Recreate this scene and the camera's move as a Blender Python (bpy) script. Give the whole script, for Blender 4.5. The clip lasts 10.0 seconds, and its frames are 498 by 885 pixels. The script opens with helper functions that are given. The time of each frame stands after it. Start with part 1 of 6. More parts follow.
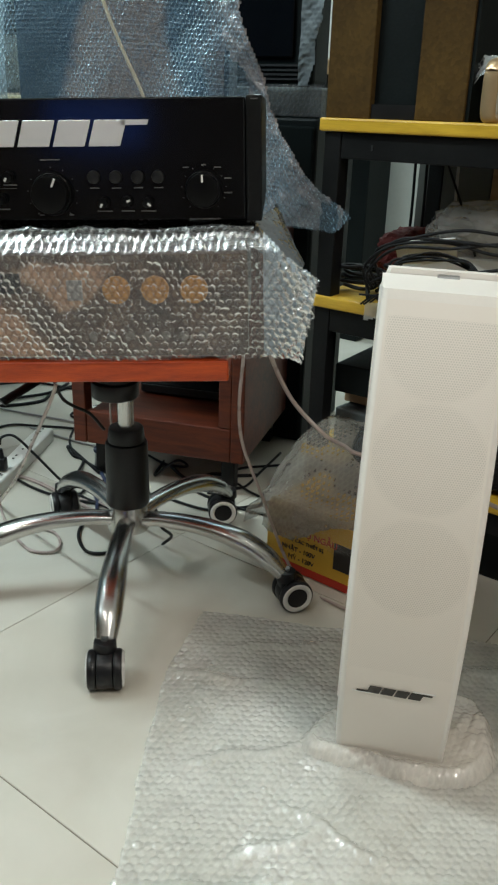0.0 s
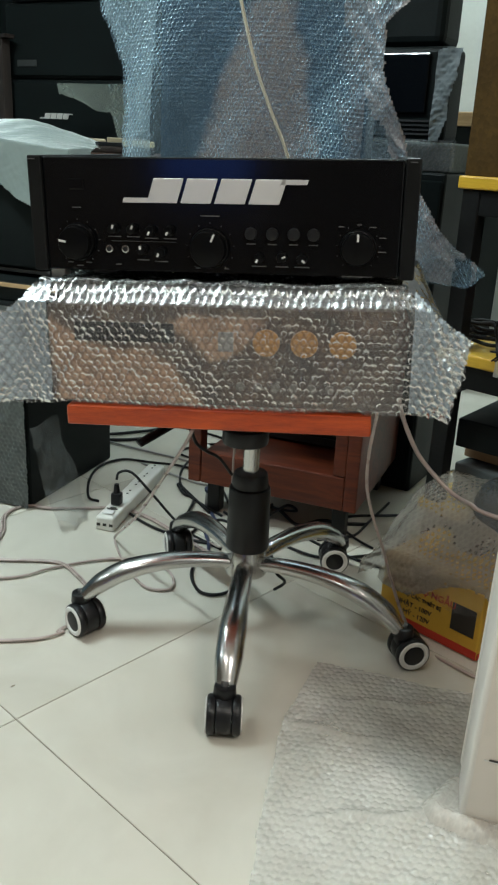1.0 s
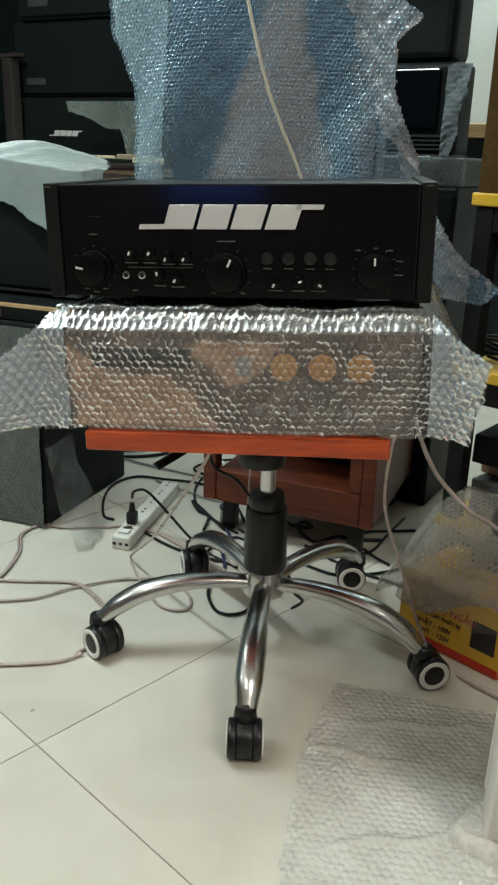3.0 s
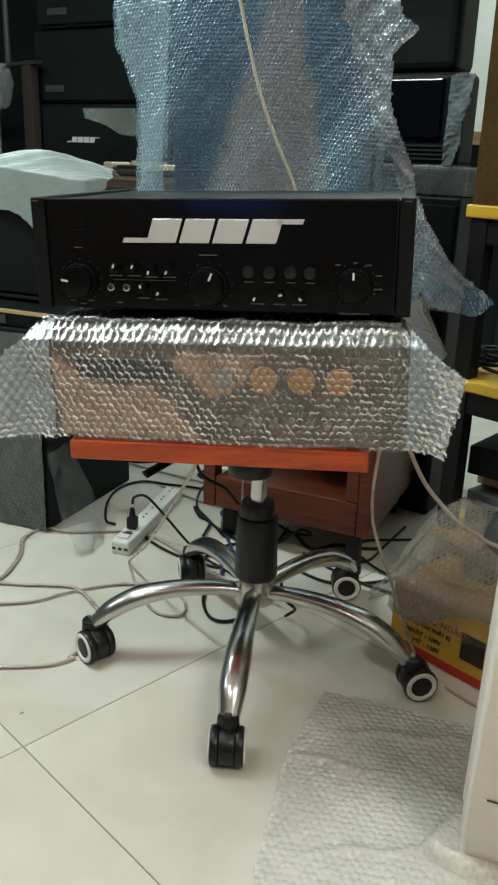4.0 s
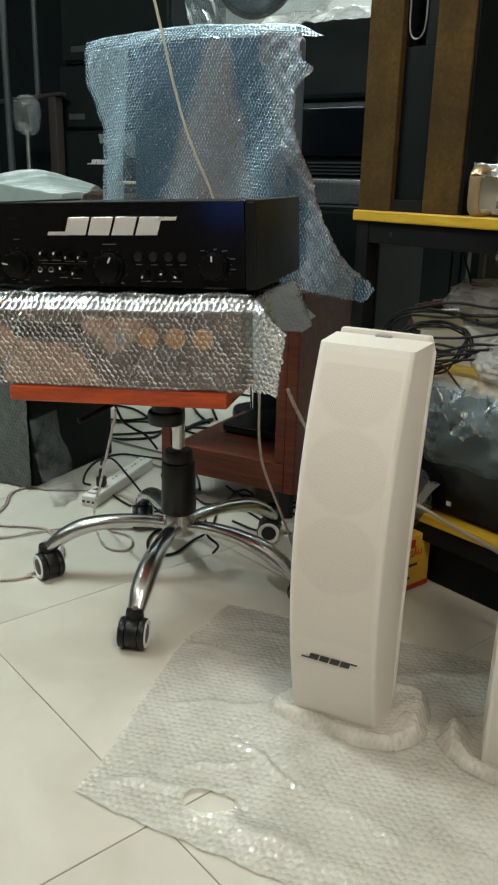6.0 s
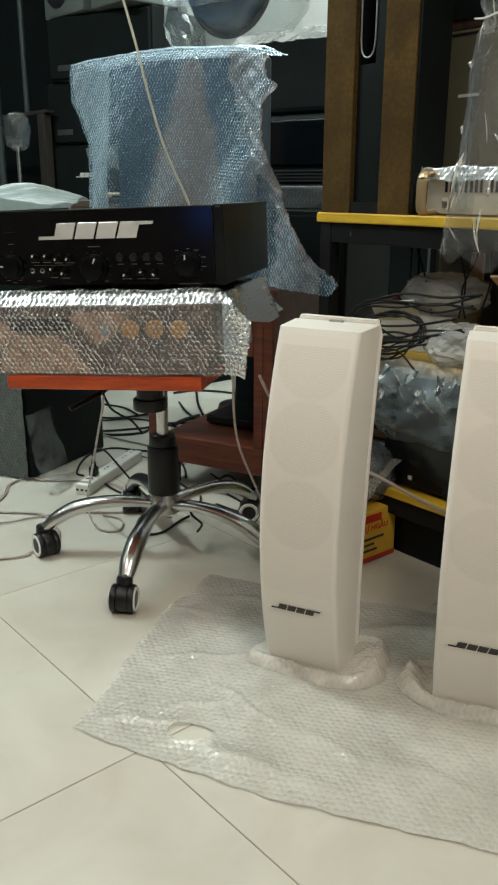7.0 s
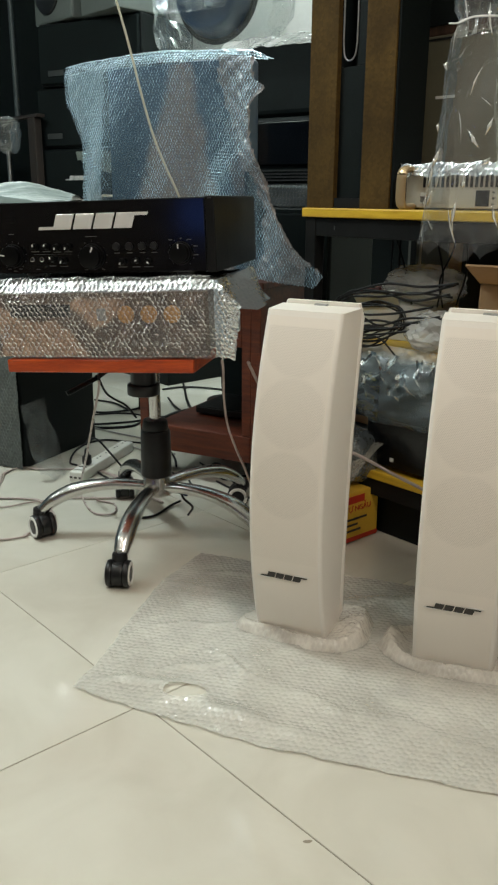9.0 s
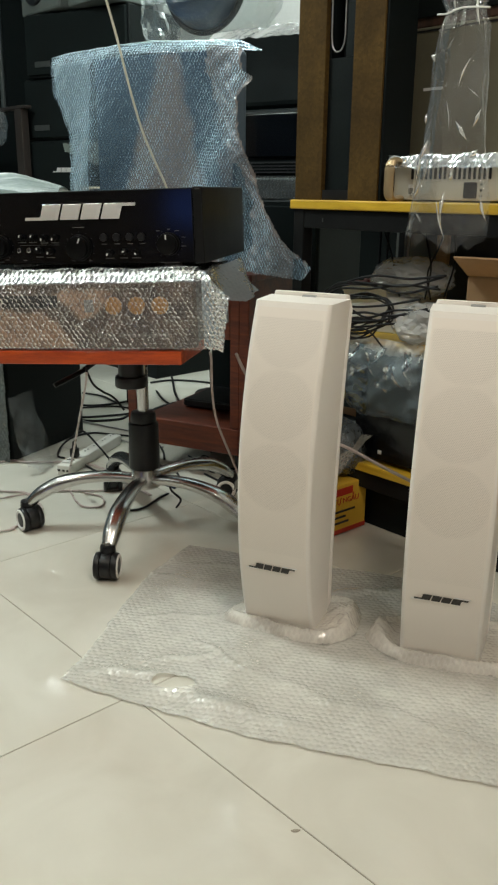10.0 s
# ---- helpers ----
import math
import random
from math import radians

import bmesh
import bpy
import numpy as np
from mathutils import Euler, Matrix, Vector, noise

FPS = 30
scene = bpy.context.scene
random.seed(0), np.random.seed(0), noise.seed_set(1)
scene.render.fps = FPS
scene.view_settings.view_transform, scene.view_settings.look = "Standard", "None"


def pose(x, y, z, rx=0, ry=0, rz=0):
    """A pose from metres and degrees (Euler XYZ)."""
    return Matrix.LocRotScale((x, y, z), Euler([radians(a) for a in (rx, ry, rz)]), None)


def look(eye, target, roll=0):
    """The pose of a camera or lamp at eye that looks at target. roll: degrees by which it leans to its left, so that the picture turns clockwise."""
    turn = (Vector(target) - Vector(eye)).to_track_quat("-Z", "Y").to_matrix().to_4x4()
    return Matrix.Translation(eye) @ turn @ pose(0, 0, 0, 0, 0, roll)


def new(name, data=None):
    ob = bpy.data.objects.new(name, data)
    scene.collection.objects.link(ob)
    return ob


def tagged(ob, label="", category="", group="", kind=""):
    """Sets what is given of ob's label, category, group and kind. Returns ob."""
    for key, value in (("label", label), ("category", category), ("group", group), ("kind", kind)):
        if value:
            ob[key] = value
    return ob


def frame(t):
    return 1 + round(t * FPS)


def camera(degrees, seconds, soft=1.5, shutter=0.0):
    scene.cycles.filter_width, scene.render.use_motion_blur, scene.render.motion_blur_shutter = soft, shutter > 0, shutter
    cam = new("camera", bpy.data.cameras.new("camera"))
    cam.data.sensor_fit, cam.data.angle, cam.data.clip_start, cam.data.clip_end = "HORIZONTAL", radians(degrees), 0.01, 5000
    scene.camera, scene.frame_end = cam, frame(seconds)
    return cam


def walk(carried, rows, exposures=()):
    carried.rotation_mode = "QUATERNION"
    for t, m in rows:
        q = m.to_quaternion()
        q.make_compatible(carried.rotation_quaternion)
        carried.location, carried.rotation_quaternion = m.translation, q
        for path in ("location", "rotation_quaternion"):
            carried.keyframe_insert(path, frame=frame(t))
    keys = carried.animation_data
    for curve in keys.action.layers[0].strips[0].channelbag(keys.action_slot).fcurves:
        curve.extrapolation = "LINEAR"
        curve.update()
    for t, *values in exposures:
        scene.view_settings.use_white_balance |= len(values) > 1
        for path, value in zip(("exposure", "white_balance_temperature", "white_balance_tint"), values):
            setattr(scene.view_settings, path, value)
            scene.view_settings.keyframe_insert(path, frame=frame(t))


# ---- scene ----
cam = camera(33.8, 10.0, 2.2)
PATH = [
    (0, (0.018, -0.021, 0.769), (-0.005, 1.831, 0.013), 1.8),
    (0.5, (-0.024, -0.026, 0.78), (-0.159, 1.839, 0.07), 2.6),
    (1, (-0.059, -0.027, 0.788), (-0.276, 1.841, 0.108), 2.8),
    (1.5, (-0.065, -0.029, 0.79), (-0.299, 1.84, 0.119), 2.4),
    (2, (-0.068, -0.031, 0.792), (-0.301, 1.84, 0.127), 2.1),
    (2.5, (-0.074, -0.024, 0.798), (-0.307, 1.848, 0.135), 2.0),
    (4, (-0.016, -0.019, 0.822), (-0.319, 1.845, 0.163), 1.9),
    (4.5, (0.058, -0.076, 0.826), (-0.298, 1.785, 0.187), 2.4),
    (5, (0.138, -0.146, 0.826), (-0.249, 1.711, 0.19), 2.6),
    (5.5, (0.22, -0.208, 0.815), (-0.182, 1.646, 0.18), 2.3),
    (5.7, (0.258, -0.239, 0.817), (-0.166, 1.611, 0.188), 2.1),
    (6.8, (0.384, -0.425, 0.809), (-0.057, 1.433, 0.215), 0.2),
    (7, (0.388, -0.445, 0.81), (-0.046, 1.415, 0.216), 0.2),
    (7.5, (0.394, -0.478, 0.809), (-0.027, 1.39, 0.232), 0.2),
    (8, (0.393, -0.518, 0.801), (-0.023, 1.354, 0.231), 0.2),
    (8.5, (0.394, -0.536, 0.795), (-0.019, 1.335, 0.222), 0.3),
    (9, (0.401, -0.54, 0.781), (0.001, 1.334, 0.207), 0.4),
    (9.5, (0.405, -0.539, 0.779), (0.024, 1.336, 0.196), 0.5),
    (10, (0.402, -0.54, 0.776), (0.03, 1.336, 0.189), 0.6),
]
walk(cam, [(t, look(eye, target, roll)) for t, eye, target, roll in PATH],
     [(0.0, 0.0, 6050, 10), (1.0, 0.02, 6120, 10), (2.5, 0.05, 6290, 10), (4.5, 0.03, 6380, 10), (5.5, 0.0, 6400, 10), (7.5, -0.05, 6400, 10), (10.0, -0.03, 6500, 11)])

# ---- world and lights ----
world = bpy.data.worlds.new("room_air")
scene.world = world
world.use_nodes = True
world.node_tree.nodes["Background"].inputs[0].default_value = (0.55, 0.62, 0.7, 1)
world.node_tree.nodes["Background"].inputs[1].default_value = 0.05

WALL = -36.4  # direction of the back wall, the rack and the tile joints
RU = Vector((math.cos(radians(WALL)), math.sin(radians(WALL)), 0))
RV = Vector((-math.sin(radians(WALL)), math.cos(radians(WALL)), 0))


def room(u, v, z=0.0):
    """A place from its way along the back wall, its way towards it, and its height."""
    return RU * u + RV * v + Vector((0, 0, z))


def room_pose(u, v, z=0.0, turn=0.0):
    p = room(u, v, z)
    return pose(p.x, p.y, p.z, 0, 0, WALL + turn)


BACK, CEILING = 2.75, 2.75
U0, U1, V0 = -5.6, 2.6, -3.0


# ---- materials ----
def nodes_of(name):
    m = bpy.data.materials.new(name)
    m.use_nodes = True
    return m, m.node_tree.nodes, m.node_tree.links, m.node_tree.nodes["Principled BSDF"]


def mat(name, col, rough=0.5, metal=0.0, var=0.12, scale=6.0, grain=60.0, bump=0.15, depth=0.002, coat=0.0, each=0.0, stretch=(1, 1, 1), spec=0.5):
    """A surface with clouds of tone at one size and grain and relief at a smaller one."""
    m, n, l, p = nodes_of(name)
    co = n.new("ShaderNodeTexCoord")
    mp = n.new("ShaderNodeMapping")
    mp.inputs["Scale"].default_value = stretch
    l.new(co.outputs["Object"], mp.inputs[0])
    big, fine = n.new("ShaderNodeTexNoise"), n.new("ShaderNodeTexNoise")
    big.inputs["Scale"].default_value, big.inputs["Detail"].default_value = scale, 4
    fine.inputs["Scale"].default_value, fine.inputs["Detail"].default_value = grain, 3
    for t in (big, fine):
        l.new(mp.outputs[0], t.inputs["Vector"])
    add = n.new("ShaderNodeMath")
    add.operation = "MULTIPLY_ADD"
    l.new(fine.outputs["Fac"], add.inputs[0])
    add.inputs[1].default_value = 0.5
    l.new(big.outputs["Fac"], add.inputs[2])
    ramp = n.new("ShaderNodeMapRange")
    ramp.inputs[1].default_value, ramp.inputs[2].default_value = 0.45, 1.05
    l.new(add.outputs[0], ramp.inputs[0])
    mix = n.new("ShaderNodeMix")
    mix.data_type = "RGBA"
    mix.inputs[6].default_value = tuple(c * (1 - var) for c in col) + (1,)
    mix.inputs[7].default_value = tuple(min(1, c * (1 + var)) for c in col) + (1,)
    l.new(ramp.outputs[0], mix.inputs[0])
    out = mix.outputs[2]
    if each:
        info, hsv, mr = n.new("ShaderNodeObjectInfo"), n.new("ShaderNodeHueSaturation"), n.new("ShaderNodeMapRange")
        mr.inputs[3].default_value, mr.inputs[4].default_value = 1 - each, 1 + each
        l.new(info.outputs["Random"], mr.inputs[0])
        l.new(mr.outputs[0], hsv.inputs["Value"])
        l.new(out, hsv.inputs["Color"])
        out = hsv.outputs[0]
    l.new(out, p.inputs["Base Color"])
    rr = n.new("ShaderNodeMapRange")
    rr.inputs[3].default_value, rr.inputs[4].default_value = rough * 0.8, min(1, rough * 1.25)
    l.new(big.outputs["Fac"], rr.inputs[0])
    l.new(rr.outputs[0], p.inputs["Roughness"])
    p.inputs["Metallic"].default_value = metal
    p.inputs["Coat Weight"].default_value = coat
    p.inputs["Coat Roughness"].default_value = 0.08
    p.inputs["Specular IOR Level"].default_value = spec
    if bump:
        b = n.new("ShaderNodeBump")
        b.inputs["Strength"].default_value, b.inputs["Distance"].default_value = bump, depth
        l.new(fine.outputs["Fac"], b.inputs["Height"])
        l.new(b.outputs[0], p.inputs["Normal"])
    return m


def film(name, tint, cover=0.15, spread=0.2, rough=0.1, crease=0.4, size=35.0, ior=1.75, rim=0.0, cells=0.0, ring=0.0, gloss=(1, 1, 1), most=1.0):
    """Clear plastic film: mostly see-through, partly milky, with a sharp gloss."""
    m, n, l, p = nodes_of(name)
    co, broad, fine = n.new("ShaderNodeTexCoord"), n.new("ShaderNodeTexNoise"), n.new("ShaderNodeTexNoise")
    broad.inputs["Scale"].default_value, broad.inputs["Detail"].default_value = 9, 5
    fine.inputs["Scale"].default_value, fine.inputs["Detail"].default_value, fine.inputs["Distortion"].default_value = size, 4, 1.2
    for t in (broad, fine):
        l.new(co.outputs["Object"], t.inputs["Vector"])
    p.inputs["Base Color"].default_value = (*tint, 1)
    p.inputs["Roughness"].default_value, p.inputs["Specular IOR Level"].default_value = 0.6, 0.0
    b = n.new("ShaderNodeBump")
    b.inputs["Strength"].default_value, b.inputs["Distance"].default_value = crease, 0.006
    l.new(fine.outputs["Fac"], b.inputs["Height"])
    l.new(b.outputs[0], p.inputs["Normal"])
    clear, milky, shiny, mr, fr, gl = (n.new("ShaderNode" + k) for k in ("BsdfTransparent", "MixShader", "MixShader", "MapRange", "Fresnel", "BsdfGlossy"))
    clear.inputs[0].default_value = (0.97, 0.98, 0.99, 1)
    mr.inputs[1].default_value, mr.inputs[2].default_value = 0.3, 0.7
    mr.inputs[3].default_value, mr.inputs[4].default_value = cover, cover + spread
    l.new(broad.outputs["Fac"], mr.inputs[0])
    # milkier rims stand in for the bright edges of the bubbles
    at, ad = n.new("ShaderNodeAttribute"), n.new("ShaderNodeMath")
    at.attribute_name = "rim"
    ad.operation, ad.use_clamp = "MULTIPLY_ADD", True
    ad.inputs[1].default_value = rim
    l.new(at.outputs["Fac"], ad.inputs[0])
    l.new(mr.outputs[0], ad.inputs[2])
    l.new(ad.outputs[0], milky.inputs[0])
    if cells:
        vo, mx = n.new("ShaderNodeTexVoronoi"), n.new("ShaderNodeMath")
        vo.inputs["Scale"].default_value = cells
        l.new(co.outputs["Object"], vo.inputs["Vector"])
        mx.operation = "MULTIPLY_ADD"
        mx.inputs[1].default_value = -0.9
        l.new(vo.outputs["Distance"], mx.inputs[0])
        l.new(fine.outputs["Fac"], mx.inputs[2])
        l.new(mx.outputs[0], b.inputs["Height"])
    if ring:
        # the flank's clear colour is dimmed for the light a bubble bends away
        dim = n.new("ShaderNodeMix")
        dim.data_type = "RGBA"
        dim.inputs[6].default_value = (0.97, 0.98, 0.99, 1)
        dim.inputs[7].default_value = (0.97 * (1 - ring), 0.98 * (1 - ring), 0.99 * (1 - ring), 1)
        l.new(at.outputs["Fac"], dim.inputs[0])
        l.new(dim.outputs[2], clear.inputs[0])
    l.new(clear.outputs[0], milky.inputs[1])
    l.new(p.outputs[0], milky.inputs[2])
    gl.inputs["Roughness"].default_value = rough
    gl.inputs["Color"].default_value = (*gloss, 1)
    l.new(b.outputs[0], gl.inputs["Normal"])
    fr.inputs["IOR"].default_value = ior
    l.new(b.outputs[0], fr.inputs["Normal"])
    cap = n.new("ShaderNodeMath")
    cap.operation = "MINIMUM"
    cap.inputs[1].default_value = most
    l.new(fr.outputs[0], cap.inputs[0])
    l.new(cap.outputs[0], shiny.inputs[0])
    l.new(milky.outputs[0], shiny.inputs[1])
    l.new(gl.outputs[0], shiny.inputs[2])
    l.new(shiny.outputs[0], n["Material Output"].inputs[0])
    return m


def tile_material():
    m, n, l, p = nodes_of("polished_tile")
    co, a, b = n.new("ShaderNodeTexCoord"), n.new("ShaderNodeTexNoise"), n.new("ShaderNodeTexNoise")
    info = n.new("ShaderNodeObjectInfo")
    off = n.new("ShaderNodeVectorMath")
    off.operation = "MULTIPLY_ADD"
    off.inputs[1].default_value = (30, 17, 5)
    l.new(info.outputs["Random"], off.inputs[0])
    l.new(co.outputs["Object"], off.inputs[2])
    for t, s, d in ((a, 5.0, 6), (b, 28.0, 5)):
        t.inputs["Scale"].default_value, t.inputs["Detail"].default_value, t.inputs["Distortion"].default_value = s, d, 0.8
        l.new(off.outputs[0], t.inputs["Vector"])
    ramp = n.new("ShaderNodeValToRGB")
    ramp.color_ramp.elements[0].position, ramp.color_ramp.elements[0].color = 0.32, (0.56, 0.53, 0.455, 1)
    ramp.color_ramp.elements[1].position, ramp.color_ramp.elements[1].color = 0.68, (0.64, 0.615, 0.54, 1)
    l.new(a.outputs["Fac"], ramp.inputs[0])
    mr = n.new("ShaderNodeMapRange")
    mr.inputs[1].default_value, mr.inputs[2].default_value, mr.inputs[3].default_value, mr.inputs[4].default_value = 0.35, 0.75, 0.07, 0.14
    l.new(b.outputs["Fac"], mr.inputs[0])
    hsv, vr = n.new("ShaderNodeHueSaturation"), n.new("ShaderNodeMapRange")
    vr.inputs[3].default_value, vr.inputs[4].default_value = 0.97, 1.03
    l.new(info.outputs["Random"], vr.inputs[0])
    l.new(vr.outputs[0], hsv.inputs["Value"])
    l.new(ramp.outputs[0], hsv.inputs["Color"])
    l.new(hsv.outputs[0], p.inputs["Base Color"])
    l.new(mr.outputs[0], p.inputs["Roughness"])
    bp = n.new("ShaderNodeBump")
    bp.inputs["Strength"].default_value, bp.inputs["Distance"].default_value = 0.03, 0.002
    l.new(a.outputs["Fac"], bp.inputs["Height"])
    l.new(bp.outputs[0], p.inputs["Normal"])
    return m


def wood_material(name, dark, light, rough=0.35, along=(1, 12, 12), coat=0.3, scale=4.0):
    m, n, l, p = nodes_of(name)
    co, mp, w, f = (n.new("ShaderNode" + k) for k in ("TexCoord", "Mapping", "TexNoise", "TexNoise"))
    mp.inputs["Scale"].default_value = along
    l.new(co.outputs["Object"], mp.inputs[0])
    for t, s, d in ((w, scale, 6), (f, scale * 9, 3)):
        t.inputs["Scale"].default_value, t.inputs["Detail"].default_value, t.inputs["Distortion"].default_value = s, d, 1.5
        l.new(mp.outputs[0], t.inputs["Vector"])
    ad = n.new("ShaderNodeMath")
    ad.operation = "MULTIPLY_ADD"
    ad.inputs[1].default_value = 0.35
    l.new(f.outputs["Fac"], ad.inputs[0])
    l.new(w.outputs["Fac"], ad.inputs[2])
    ramp = n.new("ShaderNodeValToRGB")
    ramp.color_ramp.elements[0].position, ramp.color_ramp.elements[0].color = 0.5, (*dark, 1)
    ramp.color_ramp.elements[1].position, ramp.color_ramp.elements[1].color = 0.85, (*light, 1)
    l.new(ad.outputs[0], ramp.inputs[0])
    l.new(ramp.outputs[0], p.inputs["Base Color"])
    p.inputs["Roughness"].default_value = rough
    p.inputs["Coat Weight"].default_value, p.inputs["Coat Roughness"].default_value = coat, 0.15
    b = n.new("ShaderNodeBump")
    b.inputs["Strength"].default_value, b.inputs["Distance"].default_value = 0.12, 0.001
    l.new(ad.outputs[0], b.inputs["Height"])
    l.new(b.outputs[0], p.inputs["Normal"])
    return m


def grille_material():
    """White enamelled perforated metal; darker where a driver sits behind the holes."""
    m, n, l, p = nodes_of("perforated_grille")
    co, sep = n.new("ShaderNodeTexCoord"), n.new("ShaderNodeSeparateXYZ")
    l.new(co.outputs["Object"], sep.inputs[0])

    def op(kind, a, b=None, c=None):
        t = n.new("ShaderNodeMath")
        t.operation = kind
        for i, v in enumerate((a, b, c)):
            if v is None:
                continue
            if isinstance(v, (int, float)):
                t.inputs[i].default_value = v
            else:
                l.new(v, t.inputs[i])
        return t.outputs[0]

    x, z = sep.outputs[0], sep.outputs[2]
    pitch = 0.0027
    s = op("DIVIDE", x, pitch)
    t = op("DIVIDE", z, pitch * 0.866)
    row = op("FLOOR", t)
    s = op("ADD", s, op("MULTIPLY", op("MODULO", op("ADD", row, 1000.0), 2.0), 0.5))
    dx = op("SUBTRACT", op("FRACT", s), 0.5)
    dz = op("MULTIPLY", op("SUBTRACT", op("FRACT", t), 0.5), 0.866)
    r = op("SQRT", op("ADD", op("MULTIPLY", dx, dx), op("MULTIPLY", dz, dz)))
    hole = op("SUBTRACT", 1.0, op("MULTIPLY", op("SUBTRACT", op("MINIMUM", op("MAXIMUM", r, 0.16), 0.40), 0.16), 4.167))
    area = op("MULTIPLY", op("GREATER_THAN", z, 0.158), op("LESS_THAN", z, 0.562))
    area = op("MULTIPLY", area, op("LESS_THAN", op("ABSOLUTE", x), 0.058))
    hole = op("MULTIPLY", hole, area)
    driver = None
    for zc in (0.300, 0.422, 0.540):
        d = op("SQRT", op("ADD", op("MULTIPLY", x, x), op("POWER", op("SUBTRACT", z, zc), 2.0)))
        k = op("MULTIPLY", op("SUBTRACT", 0.062, op("MINIMUM", op("MAXIMUM", d, 0.055), 0.062)), 142.8)
        driver = k if driver is None else op("MAXIMUM", driver, k)
    deep = op("ADD", 0.13, op("MULTIPLY", driver, 0.17))
    fac = op("ADD", op("MULTIPLY", hole, deep), op("MULTIPLY", op("MULTIPLY", driver, area), 0.03))
    mix = n.new("ShaderNodeMix")
    mix.data_type = "RGBA"
    mix.inputs[6].default_value = (0.81, 0.745, 0.672, 1)
    mix.inputs[7].default_value = (0.24, 0.22, 0.19, 1)
    l.new(fac, mix.inputs[0])
    l.new(mix.outputs[2], p.inputs["Base Color"])
    p.inputs["Roughness"].default_value = 0.48
    b = n.new("ShaderNodeBump")
    b.inputs["Strength"].default_value, b.inputs["Distance"].default_value = 0.15, 0.0004
    l.new(op("SUBTRACT", 1.0, hole), b.inputs["Height"])
    l.new(b.outputs[0], p.inputs["Normal"])
    return m


def chipboard_material():
    m, n, l, p = nodes_of("raw_chipboard")
    co, v, f = n.new("ShaderNodeTexCoord"), n.new("ShaderNodeTexVoronoi"), n.new("ShaderNodeTexNoise")
    v.inputs["Scale"].default_value = 160
    f.inputs["Scale"].default_value, f.inputs["Detail"].default_value = 9, 8
    l.new(co.outputs["Object"], v.inputs["Vector"])
    l.new(co.outputs["Object"], f.inputs["Vector"])
    ramp, hsv, mr = n.new("ShaderNodeValToRGB"), n.new("ShaderNodeHueSaturation"), n.new("ShaderNodeMapRange")
    ramp.color_ramp.elements[0].position, ramp.color_ramp.elements[0].color = 0.25, (0.040, 0.022, 0.005, 1)
    ramp.color_ramp.elements[1].position, ramp.color_ramp.elements[1].color = 0.72, (0.085, 0.049, 0.011, 1)
    l.new(f.outputs["Fac"], ramp.inputs[0])
    sp = n.new("ShaderNodeSeparateColor")
    l.new(v.outputs["Color"], sp.inputs[0])
    mr.inputs[3].default_value, mr.inputs[4].default_value = 0.86, 1.16
    l.new(sp.outputs[0], mr.inputs[0])
    l.new(mr.outputs[0], hsv.inputs["Value"])
    l.new(ramp.outputs[0], hsv.inputs["Color"])
    l.new(hsv.outputs[0], p.inputs["Base Color"])
    p.inputs["Roughness"].default_value, p.inputs["Specular IOR Level"].default_value = 0.85, 0.2
    b = n.new("ShaderNodeBump")
    b.inputs["Strength"].default_value, b.inputs["Distance"].default_value = 0.3, 0.001
    l.new(v.outputs["Distance"], b.inputs["Height"])
    l.new(b.outputs[0], p.inputs["Normal"])
    return m


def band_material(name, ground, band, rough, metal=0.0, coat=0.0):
    """Two colours that melt into each other by the panel's tone, for painted reflections, with creased grain."""
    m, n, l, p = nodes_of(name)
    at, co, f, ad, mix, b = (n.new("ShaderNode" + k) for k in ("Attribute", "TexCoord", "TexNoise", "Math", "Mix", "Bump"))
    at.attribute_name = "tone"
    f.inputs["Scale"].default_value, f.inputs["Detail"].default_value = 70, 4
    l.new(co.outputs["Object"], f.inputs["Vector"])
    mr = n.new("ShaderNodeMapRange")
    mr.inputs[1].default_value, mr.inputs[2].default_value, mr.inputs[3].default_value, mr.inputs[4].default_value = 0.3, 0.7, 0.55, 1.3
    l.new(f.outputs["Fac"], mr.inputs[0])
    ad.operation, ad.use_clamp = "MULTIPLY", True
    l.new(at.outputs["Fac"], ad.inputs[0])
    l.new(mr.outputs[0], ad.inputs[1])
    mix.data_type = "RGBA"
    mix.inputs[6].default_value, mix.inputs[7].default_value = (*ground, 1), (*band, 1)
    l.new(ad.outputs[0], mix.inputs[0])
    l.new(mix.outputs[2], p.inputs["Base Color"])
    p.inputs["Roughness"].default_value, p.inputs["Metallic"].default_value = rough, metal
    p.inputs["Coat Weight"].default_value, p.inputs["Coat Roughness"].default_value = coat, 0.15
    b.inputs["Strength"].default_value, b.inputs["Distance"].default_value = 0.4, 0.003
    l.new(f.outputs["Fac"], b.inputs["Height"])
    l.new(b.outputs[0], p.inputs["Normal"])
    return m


def glow(name, col, strength):
    m = bpy.data.materials.new(name)
    m.use_nodes = True
    n = m.node_tree.nodes
    n.remove(n["Principled BSDF"])
    e = n.new("ShaderNodeEmission")
    e.inputs[0].default_value, e.inputs[1].default_value = (*col, 1), strength
    m.node_tree.links.new(e.outputs[0], n["Material Output"].inputs[0])
    return m


